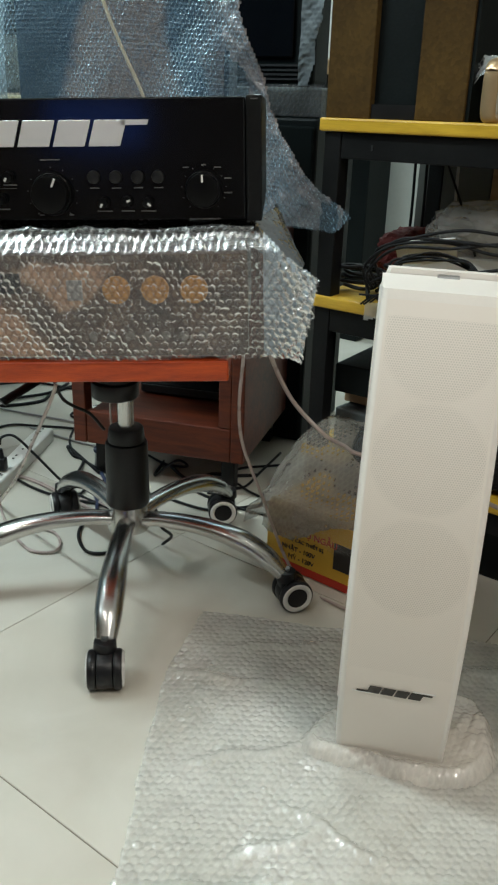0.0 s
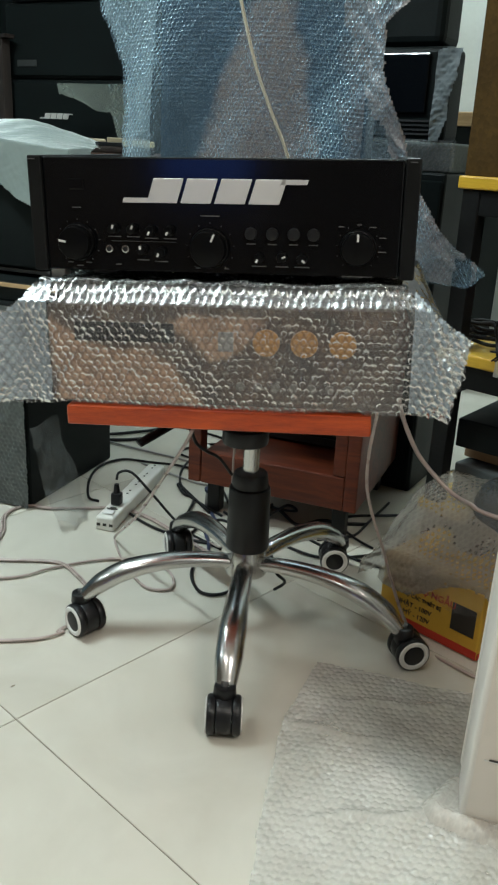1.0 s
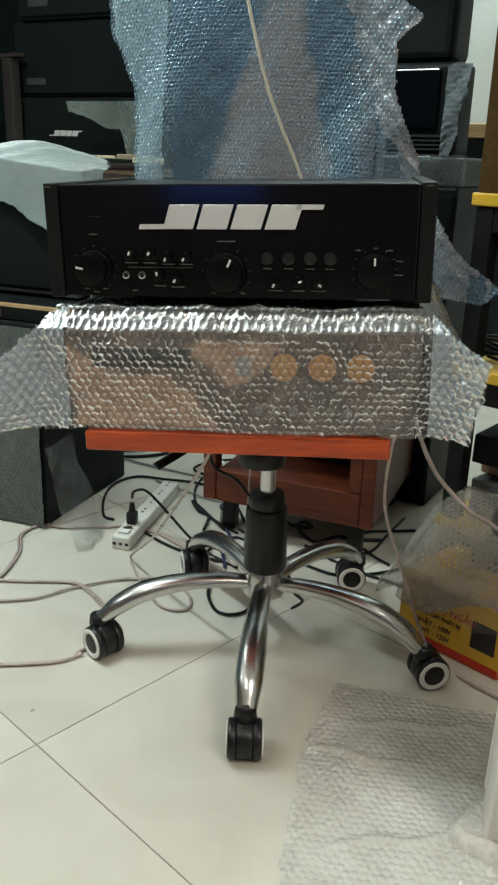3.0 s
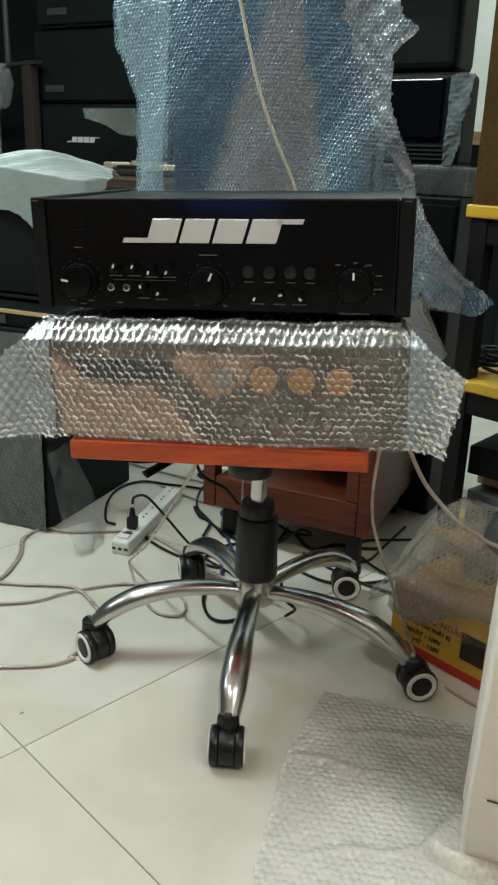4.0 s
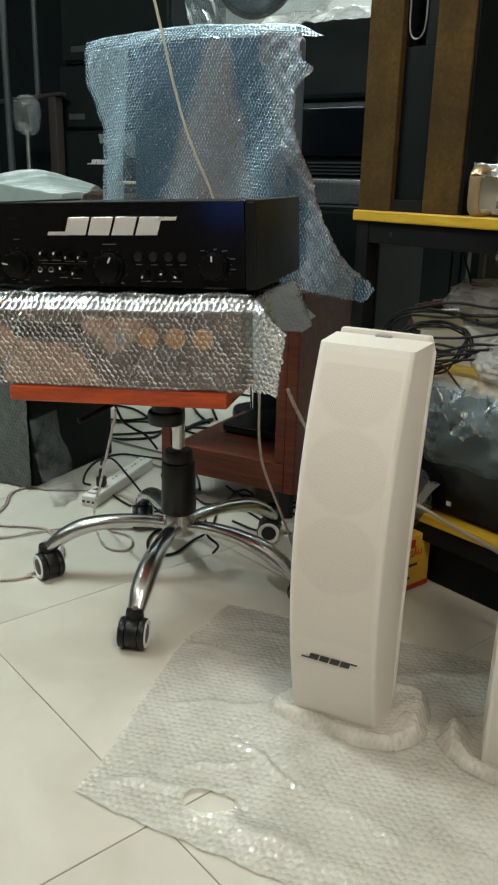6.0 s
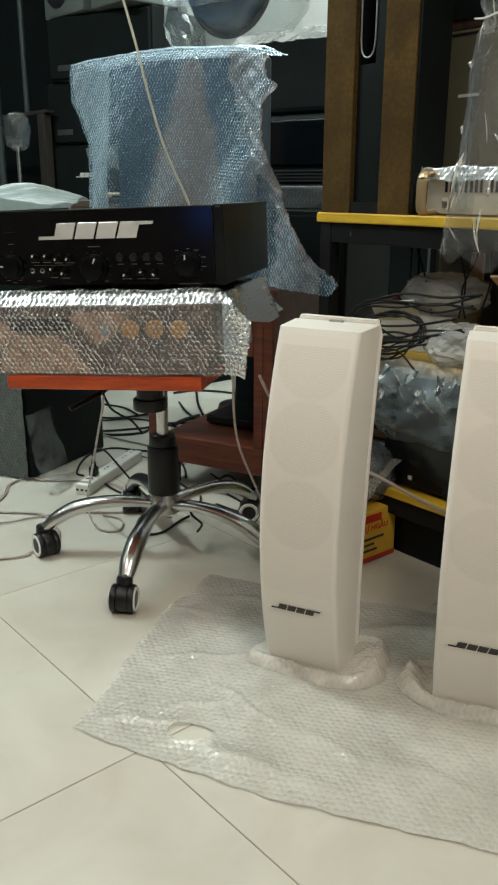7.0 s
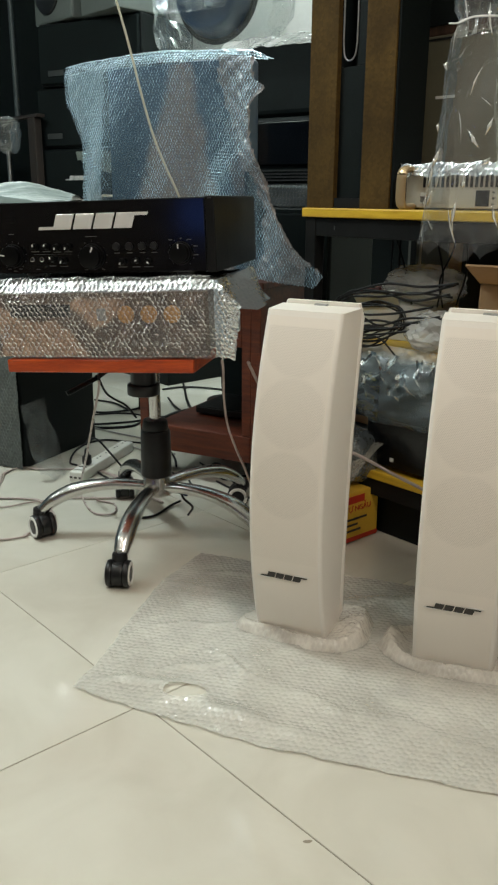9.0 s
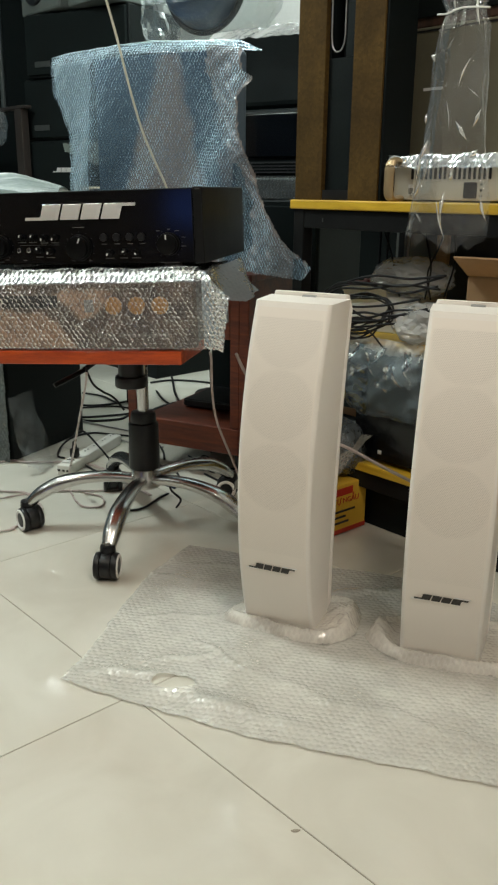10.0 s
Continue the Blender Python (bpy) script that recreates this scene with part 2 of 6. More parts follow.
TILE = tile_material()
GROUT = mat("tile_joint", (0.21, 0.18, 0.14), 0.8)
PLASTER = mat("painted_wall", (0.56, 0.585, 0.545), 0.75, var=0.07, scale=2.5, grain=90, bump=0.1)
# colours of the three unseen walls, chosen for what films and gloss reflect
SHADE_WALL = mat("unseen_grey_wall", (0.34, 0.34, 0.34), 0.7, var=0.3, scale=1.5)
BROWN_WALL = mat("unseen_brown_wall", (0.135, 0.095, 0.066), 0.6, var=0.35, scale=1.8)
BLUE_WALL = mat("blue_grey_wall", (0.12, 0.18, 0.23), 0.7, var=0.25, scale=1.5)
CEIL = mat("ceiling_paint", (0.78, 0.78, 0.76), 0.8, var=0.04)
CHROME = mat("chrome", (0.56, 0.555, 0.545), 0.24, 1.0, var=0.03, scale=8, bump=0.0)
STEEL = mat("dull_steel", (0.45, 0.45, 0.45), 0.35, 1.0, var=0.1)
BLACK_PLASTIC = mat("black_plastic", (0.010, 0.010, 0.011), 0.36, var=0.25, scale=20, grain=300, bump=0.12, depth=0.0006, spec=0.35)
BLACK_GLOSS = mat("black_acrylic", (0.0035, 0.004, 0.005), 0.11, var=0.2, scale=10, bump=0.0, spec=0.35)
BLACK_METAL = mat("black_painted_steel", (0.0090, 0.0095, 0.0098), 0.42, var=0.3, scale=12, grain=200, bump=0.08, spec=0.16)
BLACK_BOX = mat("black_vinyl", (0.0045, 0.0072, 0.0074), 0.5, var=0.35, scale=7, grain=220, bump=0.25, depth=0.001, spec=0.18)
BLACK_CLOTH = mat("black_grille_cloth", (0.0050, 0.0080, 0.0082), 0.85, var=0.35, scale=9, grain=400, bump=0.4, depth=0.001, spec=0.15)
KNOB = mat("black_knob", (0.003, 0.003, 0.0033), 0.35, var=0.2, bump=0.0, spec=0.14)
DULL_PLATE = mat("dull_sign", (0.05, 0.055, 0.055), 0.4, 0.3, var=0.15, bump=0.0)
DARK_HANDLE = mat("dark_rubber", (0.022, 0.022, 0.024), 0.55, var=0.3)
WHITE_PLASTIC = mat("white_plastic", (0.74, 0.73, 0.68), 0.35, var=0.05, scale=14, bump=0.05)
GREY_WHITE = mat("greyed_white_plastic", (0.10, 0.112, 0.106), 0.5, var=0.12, scale=5)
OFF_WHITE = mat("cream_enamel", (0.81, 0.762, 0.705), 0.42, var=0.03, scale=6, grain=240, bump=0.06, depth=0.0006)
GRILLE = grille_material()
SILVER_PAINT = mat("silver_letter", (0.80, 0.79, 0.77), 0.3, 0.35, var=0.04, bump=0.0)
MARK = mat("white_print", (0.7, 0.7, 0.68), 0.5, var=0.05, bump=0.0)
FAINT_MARK = mat("grey_print", (0.10, 0.10, 0.10), 0.5, var=0.1, bump=0.0)
DARK_MARK = mat("dark_print", (0.03, 0.025, 0.02), 0.5, var=0.1, bump=0.0)
BOARD_WOOD = wood_material("varnished_orange_wood", (0.24, 0.022, 0.002), (0.52, 0.072, 0.005), 0.36, (1.2, 10, 10), 0.12)
CAB_WOOD = wood_material("red_brown_wood", (0.060, 0.009, 0.0022), (0.135, 0.025, 0.0055), 0.5, (1.2, 10, 10), 0.04)
DARK_WOOD = wood_material("dark_brown_wood", (0.035, 0.018, 0.012), (0.075, 0.038, 0.024), 0.5, (9, 9, 1), 0.1)
STAND_WOOD = wood_material("stained_stand_wood", (0.013, 0.009, 0.007), (0.028, 0.018, 0.014), 0.5, (9, 9, 1), 0.1)
YELLOW = wood_material("yellow_painted_plank", (0.52, 0.31, 0.02), (0.70, 0.45, 0.035), 0.42, (1.0, 8, 8), 0.15)
RAW_EDGE = wood_material("pale_plywood", (0.38, 0.25, 0.12), (0.55, 0.40, 0.22), 0.65, (1, 9, 9), 0.0)
CHIP = chipboard_material()
WRAP = film("bubble_film", (0.74, 0.75, 0.76), 0.03, 0.06, 0.25, 0.3, 150, 1.35, 0.05, ring=0.42)
WRAP_BLUE = film("bluish_bubble_film", (0.28, 0.44, 0.58), 0.12, 0.12, 0.28, 0.3, 150, 1.18, 0.10, ring=0.42, gloss=(0.80, 0.92, 1.0))
WRAP_PALE = film("pale_bubble_film", (0.42, 0.55, 0.60), 0.42, 0.15, 0.35, 0.2, 80, 1.15, 0.08)
WRAP_FLAP = film("bluish_wrap_layer", (0.62, 0.74, 0.83), 0.36, 0.2, 0.16, 0.2, 80, 1.35, 0.15, ring=0.35)
WRAP_DENSE = film("dense_bubble_film", (0.62, 0.68, 0.70), 0.30, 0.2, 0.2, 0.25, 60, 1.4, 0.1)
FOLD = film("loose_wrap_fold", (0.21, 0.24, 0.255), 0.72, 0.12, 0.25, 0.25, 60, 1.10, 0.08, ring=0.4)
SKIRT = film("hazy_skirt", (0.80, 0.84, 0.82), 0.03, 0.12, 0.2, 0.3, 30, 1.12, 0.0)
WRAP_FLOOR = film("floor_bubble_film", (0.99, 0.972, 0.90), 0.29, 0.16, 0.14, 0.03, 60, 1.80, 0.03, ring=0.02)
WRAP_PAD = film("folded_bubble_film", (0.94, 0.89, 0.80), 0.34, 0.3, 0.13, 0.15, 60, 1.55, 0.05, ring=0.12)
BAG = film("clear_bag", (0.93, 0.94, 0.94), 0.015, 0.05, 0.06, 0.5, 22, 1.55, most=0.30)
BAG_GLINT = film("crease_glint", (0.92, 0.92, 0.90), 0.35, 0.5, 0.08, 0.3, 60, 1.9)
# milky streaks in this film take the place of silvery glints
FOIL = film("crinkled_film", (0.55, 0.64, 0.70), 0.0, 0.45, 0.12, 0.6, 26, 1.7, most=0.5)
FAN_BAG = film("fan_bag", (0.60, 0.68, 0.70), 0.03, 0.08, 0.10, 0.35, 26, 1.35, most=0.3)
HAZY_BAG = film("hazy_bag", (0.82, 0.82, 0.80), 0.24, 0.26, 0.14, 0.5, 30, 1.3)
HAZY_WRAP = film("hazy_bubble_film", (0.34, 0.315, 0.27), 0.42, 0.25, 0.12, 0.1, 50, 1.35, 0.12)
DARK_WRAP = film("dark_bundle_film", (0.16, 0.18, 0.19), 0.55, 0.25, 0.12, 0.5, 40, 1.5, 0.0, 95)
MILKY_SHEET = film("milky_sheet", (0.28, 0.325, 0.29), 0.32, 0.2, 0.3, 0.15, 20, 1.25)
BLUE_BAG = film("bluish_bag", (0.46, 0.58, 0.64), 0.07, 0.16, 0.10, 0.35, 26, 1.28)
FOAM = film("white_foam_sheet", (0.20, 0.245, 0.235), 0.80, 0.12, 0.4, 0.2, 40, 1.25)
NAVY = mat("navy_screen", (0.018, 0.044, 0.088), 0.3, var=0.3, scale=3.5, bump=0.03)
# grey-brown reflection of the wrap's side, given as a surface colour
BROWN_SHEEN = mat("brown_sheen", (0.23, 0.19, 0.175), 0.28, var=0.5, scale=26, grain=70, bump=0.5, depth=0.004, coat=0.8)
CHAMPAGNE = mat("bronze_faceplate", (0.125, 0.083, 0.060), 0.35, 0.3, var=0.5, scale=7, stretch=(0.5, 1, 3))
GOLD_DISC = mat("orange_gold_disc", (0.55, 0.27, 0.08), 0.4, 0.3, var=0.12)
GOLD = mat("gold_anodised", (0.48, 0.35, 0.20), 0.35, 0.6, var=0.08, bump=0.05)
PALE_GOLD = mat("pale_gold_panel", (0.42, 0.35, 0.24), 0.4, 0.35, var=0.08)
CARD = mat("brown_cardboard", (0.34, 0.21, 0.11), 0.8, var=0.15, scale=9)
OLIVE = mat("olive_grey_board", (0.11, 0.10, 0.066), 0.6, var=0.12, scale=5)
PAPER = mat("white_paper", (0.62, 0.62, 0.6), 0.7, var=0.06)
BOX_YELLOW = mat("yellow_carton", (0.66, 0.39, 0.035), 0.55, var=0.08, scale=8)
BOX_RED = mat("red_print", (0.48, 0.03, 0.012), 0.5, var=0.08, bump=0.0)
RED_CLOTH = mat("red_cloth", (0.10, 0.010, 0.008), 0.85, var=0.25, scale=12)
CABLE_BLACK = mat("black_cable", (0.007, 0.007, 0.008), 0.5, var=0.2, bump=0.0, spec=0.25)
CABLE_CLEAR = mat("pinkish_clear_cable", (0.42, 0.34, 0.31), 0.28, var=0.12, scale=30, bump=0.0, coat=0.4)
CABLE_GREY = mat("grey_cable", (0.36, 0.35, 0.34), 0.4, var=0.1, bump=0.0)
CABLE_BLUE = mat("dark_blue_cable", (0.02, 0.03, 0.075), 0.4, var=0.1, bump=0.0)
CORD = mat("cream_cord", (0.55, 0.52, 0.42), 0.8, var=0.1, scale=200)
TYRE_RING = mat("white_caster_ring", (0.72, 0.71, 0.68), 0.4, var=0.05)
FOAM_GREY = mat("grey_foam", (0.11, 0.125, 0.125), 0.8, var=0.2, scale=10, grain=150, bump=0.6, depth=0.003)
BUBBLE_FOAM = mat("grey_bubble_foam", (0.075, 0.088, 0.088), 0.3, var=0.25, scale=10, grain=150, bump=0.3, depth=0.002, coat=0.3)
SCUFF = mat("brownish_dirt", (0.26, 0.225, 0.17), 0.8)
NAVY_BAND = band_material("navy_brown_reflection", (0.026, 0.058, 0.104), (0.30, 0.215, 0.175), 0.35, 0.0, 0.4)
# lighter colour is the warm reflection painted onto the bronze
BRONZE_BAND = band_material("bronze_reflection", (0.075, 0.060, 0.053), (0.60, 0.37, 0.24), 0.36, 0.3)
TUBE = glow("fluorescent_tube_glow", (0.95, 1.0, 0.98), 9.0)


# ---- mesh helpers ----
def mesh_object(name, verts, faces, material, parent=None, label="", smooth=True):
    me = bpy.data.meshes.new(name)
    me.from_pydata(verts, [], faces)
    me.materials.append(material)
    if smooth:
        me.shade_smooth()
    ob = new(name, me)
    if parent:
        ob.parent = parent
    if label:
        tagged(ob, label)
    return ob


def part(name, bm, material, parent=None, label="", smooth=False):
    me = bpy.data.meshes.new(name)
    bm.to_mesh(me)
    bm.free()
    me.materials.append(material)
    if smooth:
        me.shade_smooth()
        me.set_sharp_from_angle(angle=radians(38))
    ob = new(name, me)
    if parent:
        ob.parent = parent
    if label:
        tagged(ob, label)
    return ob


def thing(name, m, label, category, group="", kind=""):
    ob = new(name)
    ob.empty_display_size = 0.05
    ob.matrix_world = m
    return tagged(ob, label, category, group, kind)


def box(x0, x1, y0, y1, z0, z1, bevel=0.0, seg=2, bm=None):
    bm = bm or bmesh.new()
    geo = bmesh.ops.create_cube(bm, size=1.0, matrix=Matrix.LocRotScale(((x0 + x1) / 2, (y0 + y1) / 2, (z0 + z1) / 2), None, (x1 - x0, y1 - y0, z1 - z0)))
    if bevel:
        es = list({e for v in geo["verts"] for e in v.link_edges})
        bmesh.ops.bevel(bm, geom=es, offset=bevel, segments=seg, profile=0.5, affect="EDGES")
    return bm


def can(r0, r1, h, at=(0, 0, 0), axis="z", seg=28, bevel=0.0, bm=None):
    """A round body of height h whose foot is at the place given."""
    bm = bm or bmesh.new()
    turn = {"z": Matrix.Identity(4), "y": pose(0, 0, 0, 90, 0, 0), "x": pose(0, 0, 0, 0, 90, 0)}[axis]
    geo = bmesh.ops.create_cone(bm, cap_ends=True, segments=seg, radius1=r0, radius2=r1, depth=h, matrix=Matrix.Translation(at) @ turn @ pose(0, 0, h / 2))
    if bevel:
        es = [e for e in {e for v in geo["verts"] for e in v.link_edges} if any(len(f.verts) > 4 for f in e.link_faces)]
        bmesh.ops.bevel(bm, geom=es, offset=bevel, segments=2, profile=0.5, affect="EDGES")
    return bm


def smooth_line(points, steps=8):
    p = [Vector(q) for q in points]
    p = [p[0] * 2 - p[1]] + p + [p[-1] * 2 - p[-2]]
    out = []
    for i in range(1, len(p) - 2):
        for k in range(steps):
            t = k / steps
            out.append(0.5 * ((2 * p[i]) + (p[i + 1] - p[i - 1]) * t + (2 * p[i - 1] - 5 * p[i] + 4 * p[i + 1] - p[i + 2]) * t * t + (3 * p[i] - p[i - 1] - 3 * p[i + 1] + p[i + 2]) * t ** 3))
    out.append(p[-2])
    return out


def sweep(name, points, radius, material, parent=None, label="", seg=8, steps=8, flat=1.0, radii=None):
    """A tube along a smooth line; flat squeezes it upright, radii gives its size along the way."""
    line = smooth_line(points, steps)
    n = len(line)
    verts, faces = [], []
    side = None
    for i, c in enumerate(line):
        d = (line[min(i + 1, n - 1)] - line[max(i - 1, 0)]).normalized()
        up = Vector((0, 0, 1)) if abs(d.z) < 0.95 or side is None else side.cross(d)
        if abs(d.z) > 0.98 and side is None:
            up = Vector((0, 1, 0))
        side = d.cross(up).normalized()
        up = side.cross(d).normalized()
        r = radius if radii is None else float(np.interp(i / (n - 1), np.linspace(0, 1, len(radii)), radii))
        for k in range(seg):
            a = 2 * math.pi * k / seg
            verts.append(c + side * (r * math.cos(a)) + up * (r * flat * math.sin(a)))
    for i in range(n - 1):
        for k in range(seg):
            a, b = i * seg + k, i * seg + (k + 1) % seg
            faces.append((a, b, b + seg, a + seg))
    faces += [tuple(range(seg))[::-1], tuple(range((n - 1) * seg, n * seg))]
    return mesh_object(name, verts, faces, material, parent, label)


def fold(x, y, seed=0.0, size=1.0):
    """Smooth waves of creases on arrays of places."""
    x, y = x / size + seed * 3.7, y / size - seed * 1.9
    return (np.sin(7 * x + 3 * np.sin(4 * y + seed)) + np.sin(9 * y + 2.5 * np.sin(5 * x - seed)) + 0.6 * np.sin(17 * x - 13 * y + 2 * np.sin(6 * x)) + 0.4 * np.sin(31 * y + 23 * x + seed)) / 3


def sheet(name, fn, a0, a1, b0, b1, material, parent=None, label="", keep=None, pitch=0.012, high=0.0035, step=0.0032, crease=0.003, seed=1.0, kind="", flat=1.0):
    """Film over the plane of a and b, in metres, that fn bends into space; bubbles stand out along its face. keep(a, b) trims it."""
    na, nb = int((a1 - a0) / step) + 1, int((b1 - b0) / step) + 1
    A, Bv = np.meshgrid(np.linspace(a0, a1, na), np.linspace(b0, b1, nb), indexing="ij")
    P = np.stack(fn(A, Bv), -1)
    da, db = np.gradient(P, axis=0), np.gradient(P, axis=1)
    N = np.cross(da, db)
    N /= np.linalg.norm(N, axis=-1, keepdims=True) + 1e-9
    h = crease * fold(A, Bv, seed, 0.22) + crease * 0.5 * fold(Bv, A, seed + 2, 0.07) + crease * 0.22 * fold(A, Bv, seed + 5, 0.026)
    if high:
        row = np.floor(Bv / (pitch * 0.866))
        s = A / pitch + 0.5 * np.mod(row, 2)
        ds, dt = (s - np.floor(s) - 0.5) * pitch, (Bv / (pitch * 0.866) - row - 0.5) * pitch * 0.866
        r2 = (ds ** 2 + dt ** 2) / (pitch * 0.47) ** 2
        burst = np.mod(np.sin(np.floor(s) * 12.9898 + row * 78.233) * 437.585, 1.0)
        lean = np.mod(burst * 917.3, 1.0) - 0.5, np.mod(burst * 393.7, 1.0) - 0.5
        dome = np.clip(1 - r2 ** flat, 0, 1)
        h = h + high * dome * (0.45 + 0.55 * burst + 1.3 * (lean[0] * ds + lean[1] * dt) / (pitch * 0.47))
        rim_line = np.clip((r2 - 0.30) / 0.5, 0, 1) * np.clip((1.35 - r2) / 0.35, 0, 1)
    P = P + N * h[..., None]
    ok = np.ones(A.shape, bool) if keep is None else keep(A, Bv)
    idx = np.arange(na * nb).reshape(na, nb)
    q = np.stack([idx[:-1, :-1], idx[1:, :-1], idx[1:, 1:], idx[:-1, 1:]], -1)[ok[:-1, :-1] & ok[1:, 1:] & ok[1:, :-1] & ok[:-1, 1:]]
    used = np.unique(q)
    back = np.full(na * nb, -1)
    back[used] = np.arange(len(used))
    ob = mesh_object(name, P.reshape(-1, 3)[used].tolist(), back[q].tolist(), material, parent, label)
    if high:
        ob.data.attributes.new("rim", "FLOAT", "POINT").data.foreach_set("value", rim_line.reshape(-1)[used].astype(np.float32))
    return tagged(ob, kind=kind)


def soft_step(d, wide):
    return np.clip(d / wide + 0.5, 0, 1) ** 2 * (3 - 2 * np.clip(d / wide + 0.5, 0, 1))


def toned_panel(name, parent, label, xs, zs, y, material, tone, step=0.005):
    """An upright panel facing the front whose colour goes between two by tone(x, z)."""
    nx, nz = int((xs[1] - xs[0]) / step) + 1, int((zs[1] - zs[0]) / step) + 1
    X, Z = np.meshgrid(np.linspace(*xs, nx), np.linspace(*zs, nz), indexing="ij")
    Y = y - 0.0008 * np.abs(fold(X, Z, 3.0, 0.05))
    idx = np.arange(nx * nz).reshape(nx, nz)
    q = np.stack([idx[:-1, :-1], idx[1:, :-1], idx[1:, 1:], idx[:-1, 1:]], -1).reshape(-1, 4)
    ob = mesh_object(name, np.stack([X, Y, Z], -1).reshape(-1, 3).tolist(), q.tolist(), material, parent, label)
    ob.data.attributes.new("tone", "FLOAT", "POINT").data.foreach_set("value", tone(X, Z).reshape(-1).astype(np.float32))
    return ob


def edge_noise(a, b, seed, amount):
    return amount * fold(a, b, seed, 0.12)


def inside(a, b, outline):
    """Which places lie inside a closed outline."""
    res = np.zeros(a.shape, bool)
    n = len(outline)
    for i in range(n):
        (x0, y0), (x1, y1) = outline[i], outline[(i + 1) % n]
        if y0 == y1:
            continue
        cross = ((y0 > b) != (y1 > b)) & (a < (x1 - x0) * (b - y0) / (y1 - y0) + x0)
        res ^= cross
    return res


def depth_inside(a, b, outline):
    """How far places lie from a closed outline; below nothing outside it."""
    best = np.full(a.shape, 9.0)
    n = len(outline)
    for i in range(n):
        (x0, y0), (x1, y1) = outline[i], outline[(i + 1) % n]
        dx, dy = x1 - x0, y1 - y0
        t = np.clip(((a - x0) * dx + (b - y0) * dy) / (dx * dx + dy * dy), 0, 1)
        best = np.minimum(best, np.hypot(a - x0 - t * dx, b - y0 - t * dy))
    return np.where(inside(a, b, outline), best, -best)


def lump(name, sx, sy, sz, material, parent=None, label="", at=(0, 0, 0), seed=0.0, rough=0.12, power=2.6, sub=5, fine=0.35, crisp=0.0):
    """A soft, creased body, flat below: bags, bundles, pads."""
    bm = bmesh.new()
    bmesh.ops.create_icosphere(bm, subdivisions=sub, radius=1.0)
    for v in bm.verts:
        c = v.co.normalized()
        k = (abs(c.x) ** power + abs(c.y) ** power + abs(c.z) ** power) ** (-1 / power)
        w = noise.noise(c * 2.1 + Vector((seed, 0, 0))) + fine * abs(noise.noise(c * 6 + Vector((0, seed, 0)))) * 2 + fine * 0.5 * noise.noise(c * 14)
        if crisp:
            w += crisp * (1.2 * (0.35 - abs(noise.noise(c * 3.1 + Vector((seed, seed, 0))))) + 0.8 * (0.3 - abs(noise.noise(c * 6.5 + Vector((0, 0, seed))))))
        q = c * k * (1 + rough * w)
        v.co = Vector((at[0] + q.x * sx / 2, at[1] + q.y * sy / 2, max(at[2], at[2] + sz / 2 + q.z * sz / 2)))
    return part(name, bm, material, parent, label, smooth=not crisp)


def writing(name, text, size, material, parent, m, depth=0.0006):
    cu = bpy.data.curves.new(name, "FONT")
    cu.body, cu.size, cu.extrude = text, size, depth
    tmp = bpy.data.objects.new(name, cu)
    scene.collection.objects.link(tmp)
    bpy.context.view_layer.update()
    me = bpy.data.meshes.new_from_object(tmp.evaluated_get(bpy.context.evaluated_depsgraph_get()))
    bpy.data.objects.remove(tmp)
    me.materials.clear()
    me.materials.append(material)
    ob = new(name, me)
    ob.parent = parent
    ob.matrix_local = m
    return ob


def slanted(bm, x0, x1, z0, z1, lean, y0, y1):
    """A leaning bar standing on the xz plane."""
    vs = [bm.verts.new((x + lean * (z - z0), y, z)) for y in (y0, y1) for x, z in ((x0, z0), (x1, z0), (x1, z1), (x0, z1))]
    for f in ((0, 1, 2, 3), (7, 6, 5, 4), (0, 4, 5, 1), (1, 5, 6, 2), (2, 6, 7, 3), (3, 7, 4, 0)):
        bm.faces.new([vs[i] for i in f])


def emblem(parent, x, z, width, material, y=0.0, name="emblem", proud=0.002):
    """A maker's sign as plain leaning blocks with a bar running out at each end."""
    h = width * 0.128
    for k in range(4):
        bm = bmesh.new()
        a = x + width * (0.135 + 0.185 * k)
        slanted(bm, a, a + width * 0.165, z, z + h, 0.32, y - proud, y)
        bmesh.ops.bevel(bm, geom=list(bm.edges), offset=proud * 0.25, segments=1, affect="EDGES")
        part(name, bm, material, parent)
    for x0, x1, zz in ((0.0, 0.15, 0.0), (0.86, 1.0, 0.8)):
        bm = bmesh.new()
        slanted(bm, x + width * x0, x + width * x1, z + h * zz, z + h * (zz + 0.2), 0.32, y - proud, y)
        part(name + "_bar", bm, material, parent)


# ---- setting ----
def plain(name, bm, material, label, category):
    return tagged(part(name, bm, material, None), label, category, kind="structure")


floor = thing("floor", pose(0.0, 0.54, 0.0, 0, 0, WALL), "polished cream floor tiles with thin dark joints", "floor", kind="structure")
part("joint_bed", box(-6.2, 3.4, -4.0, 3.6, -0.05, -0.0016), GROUT, floor)
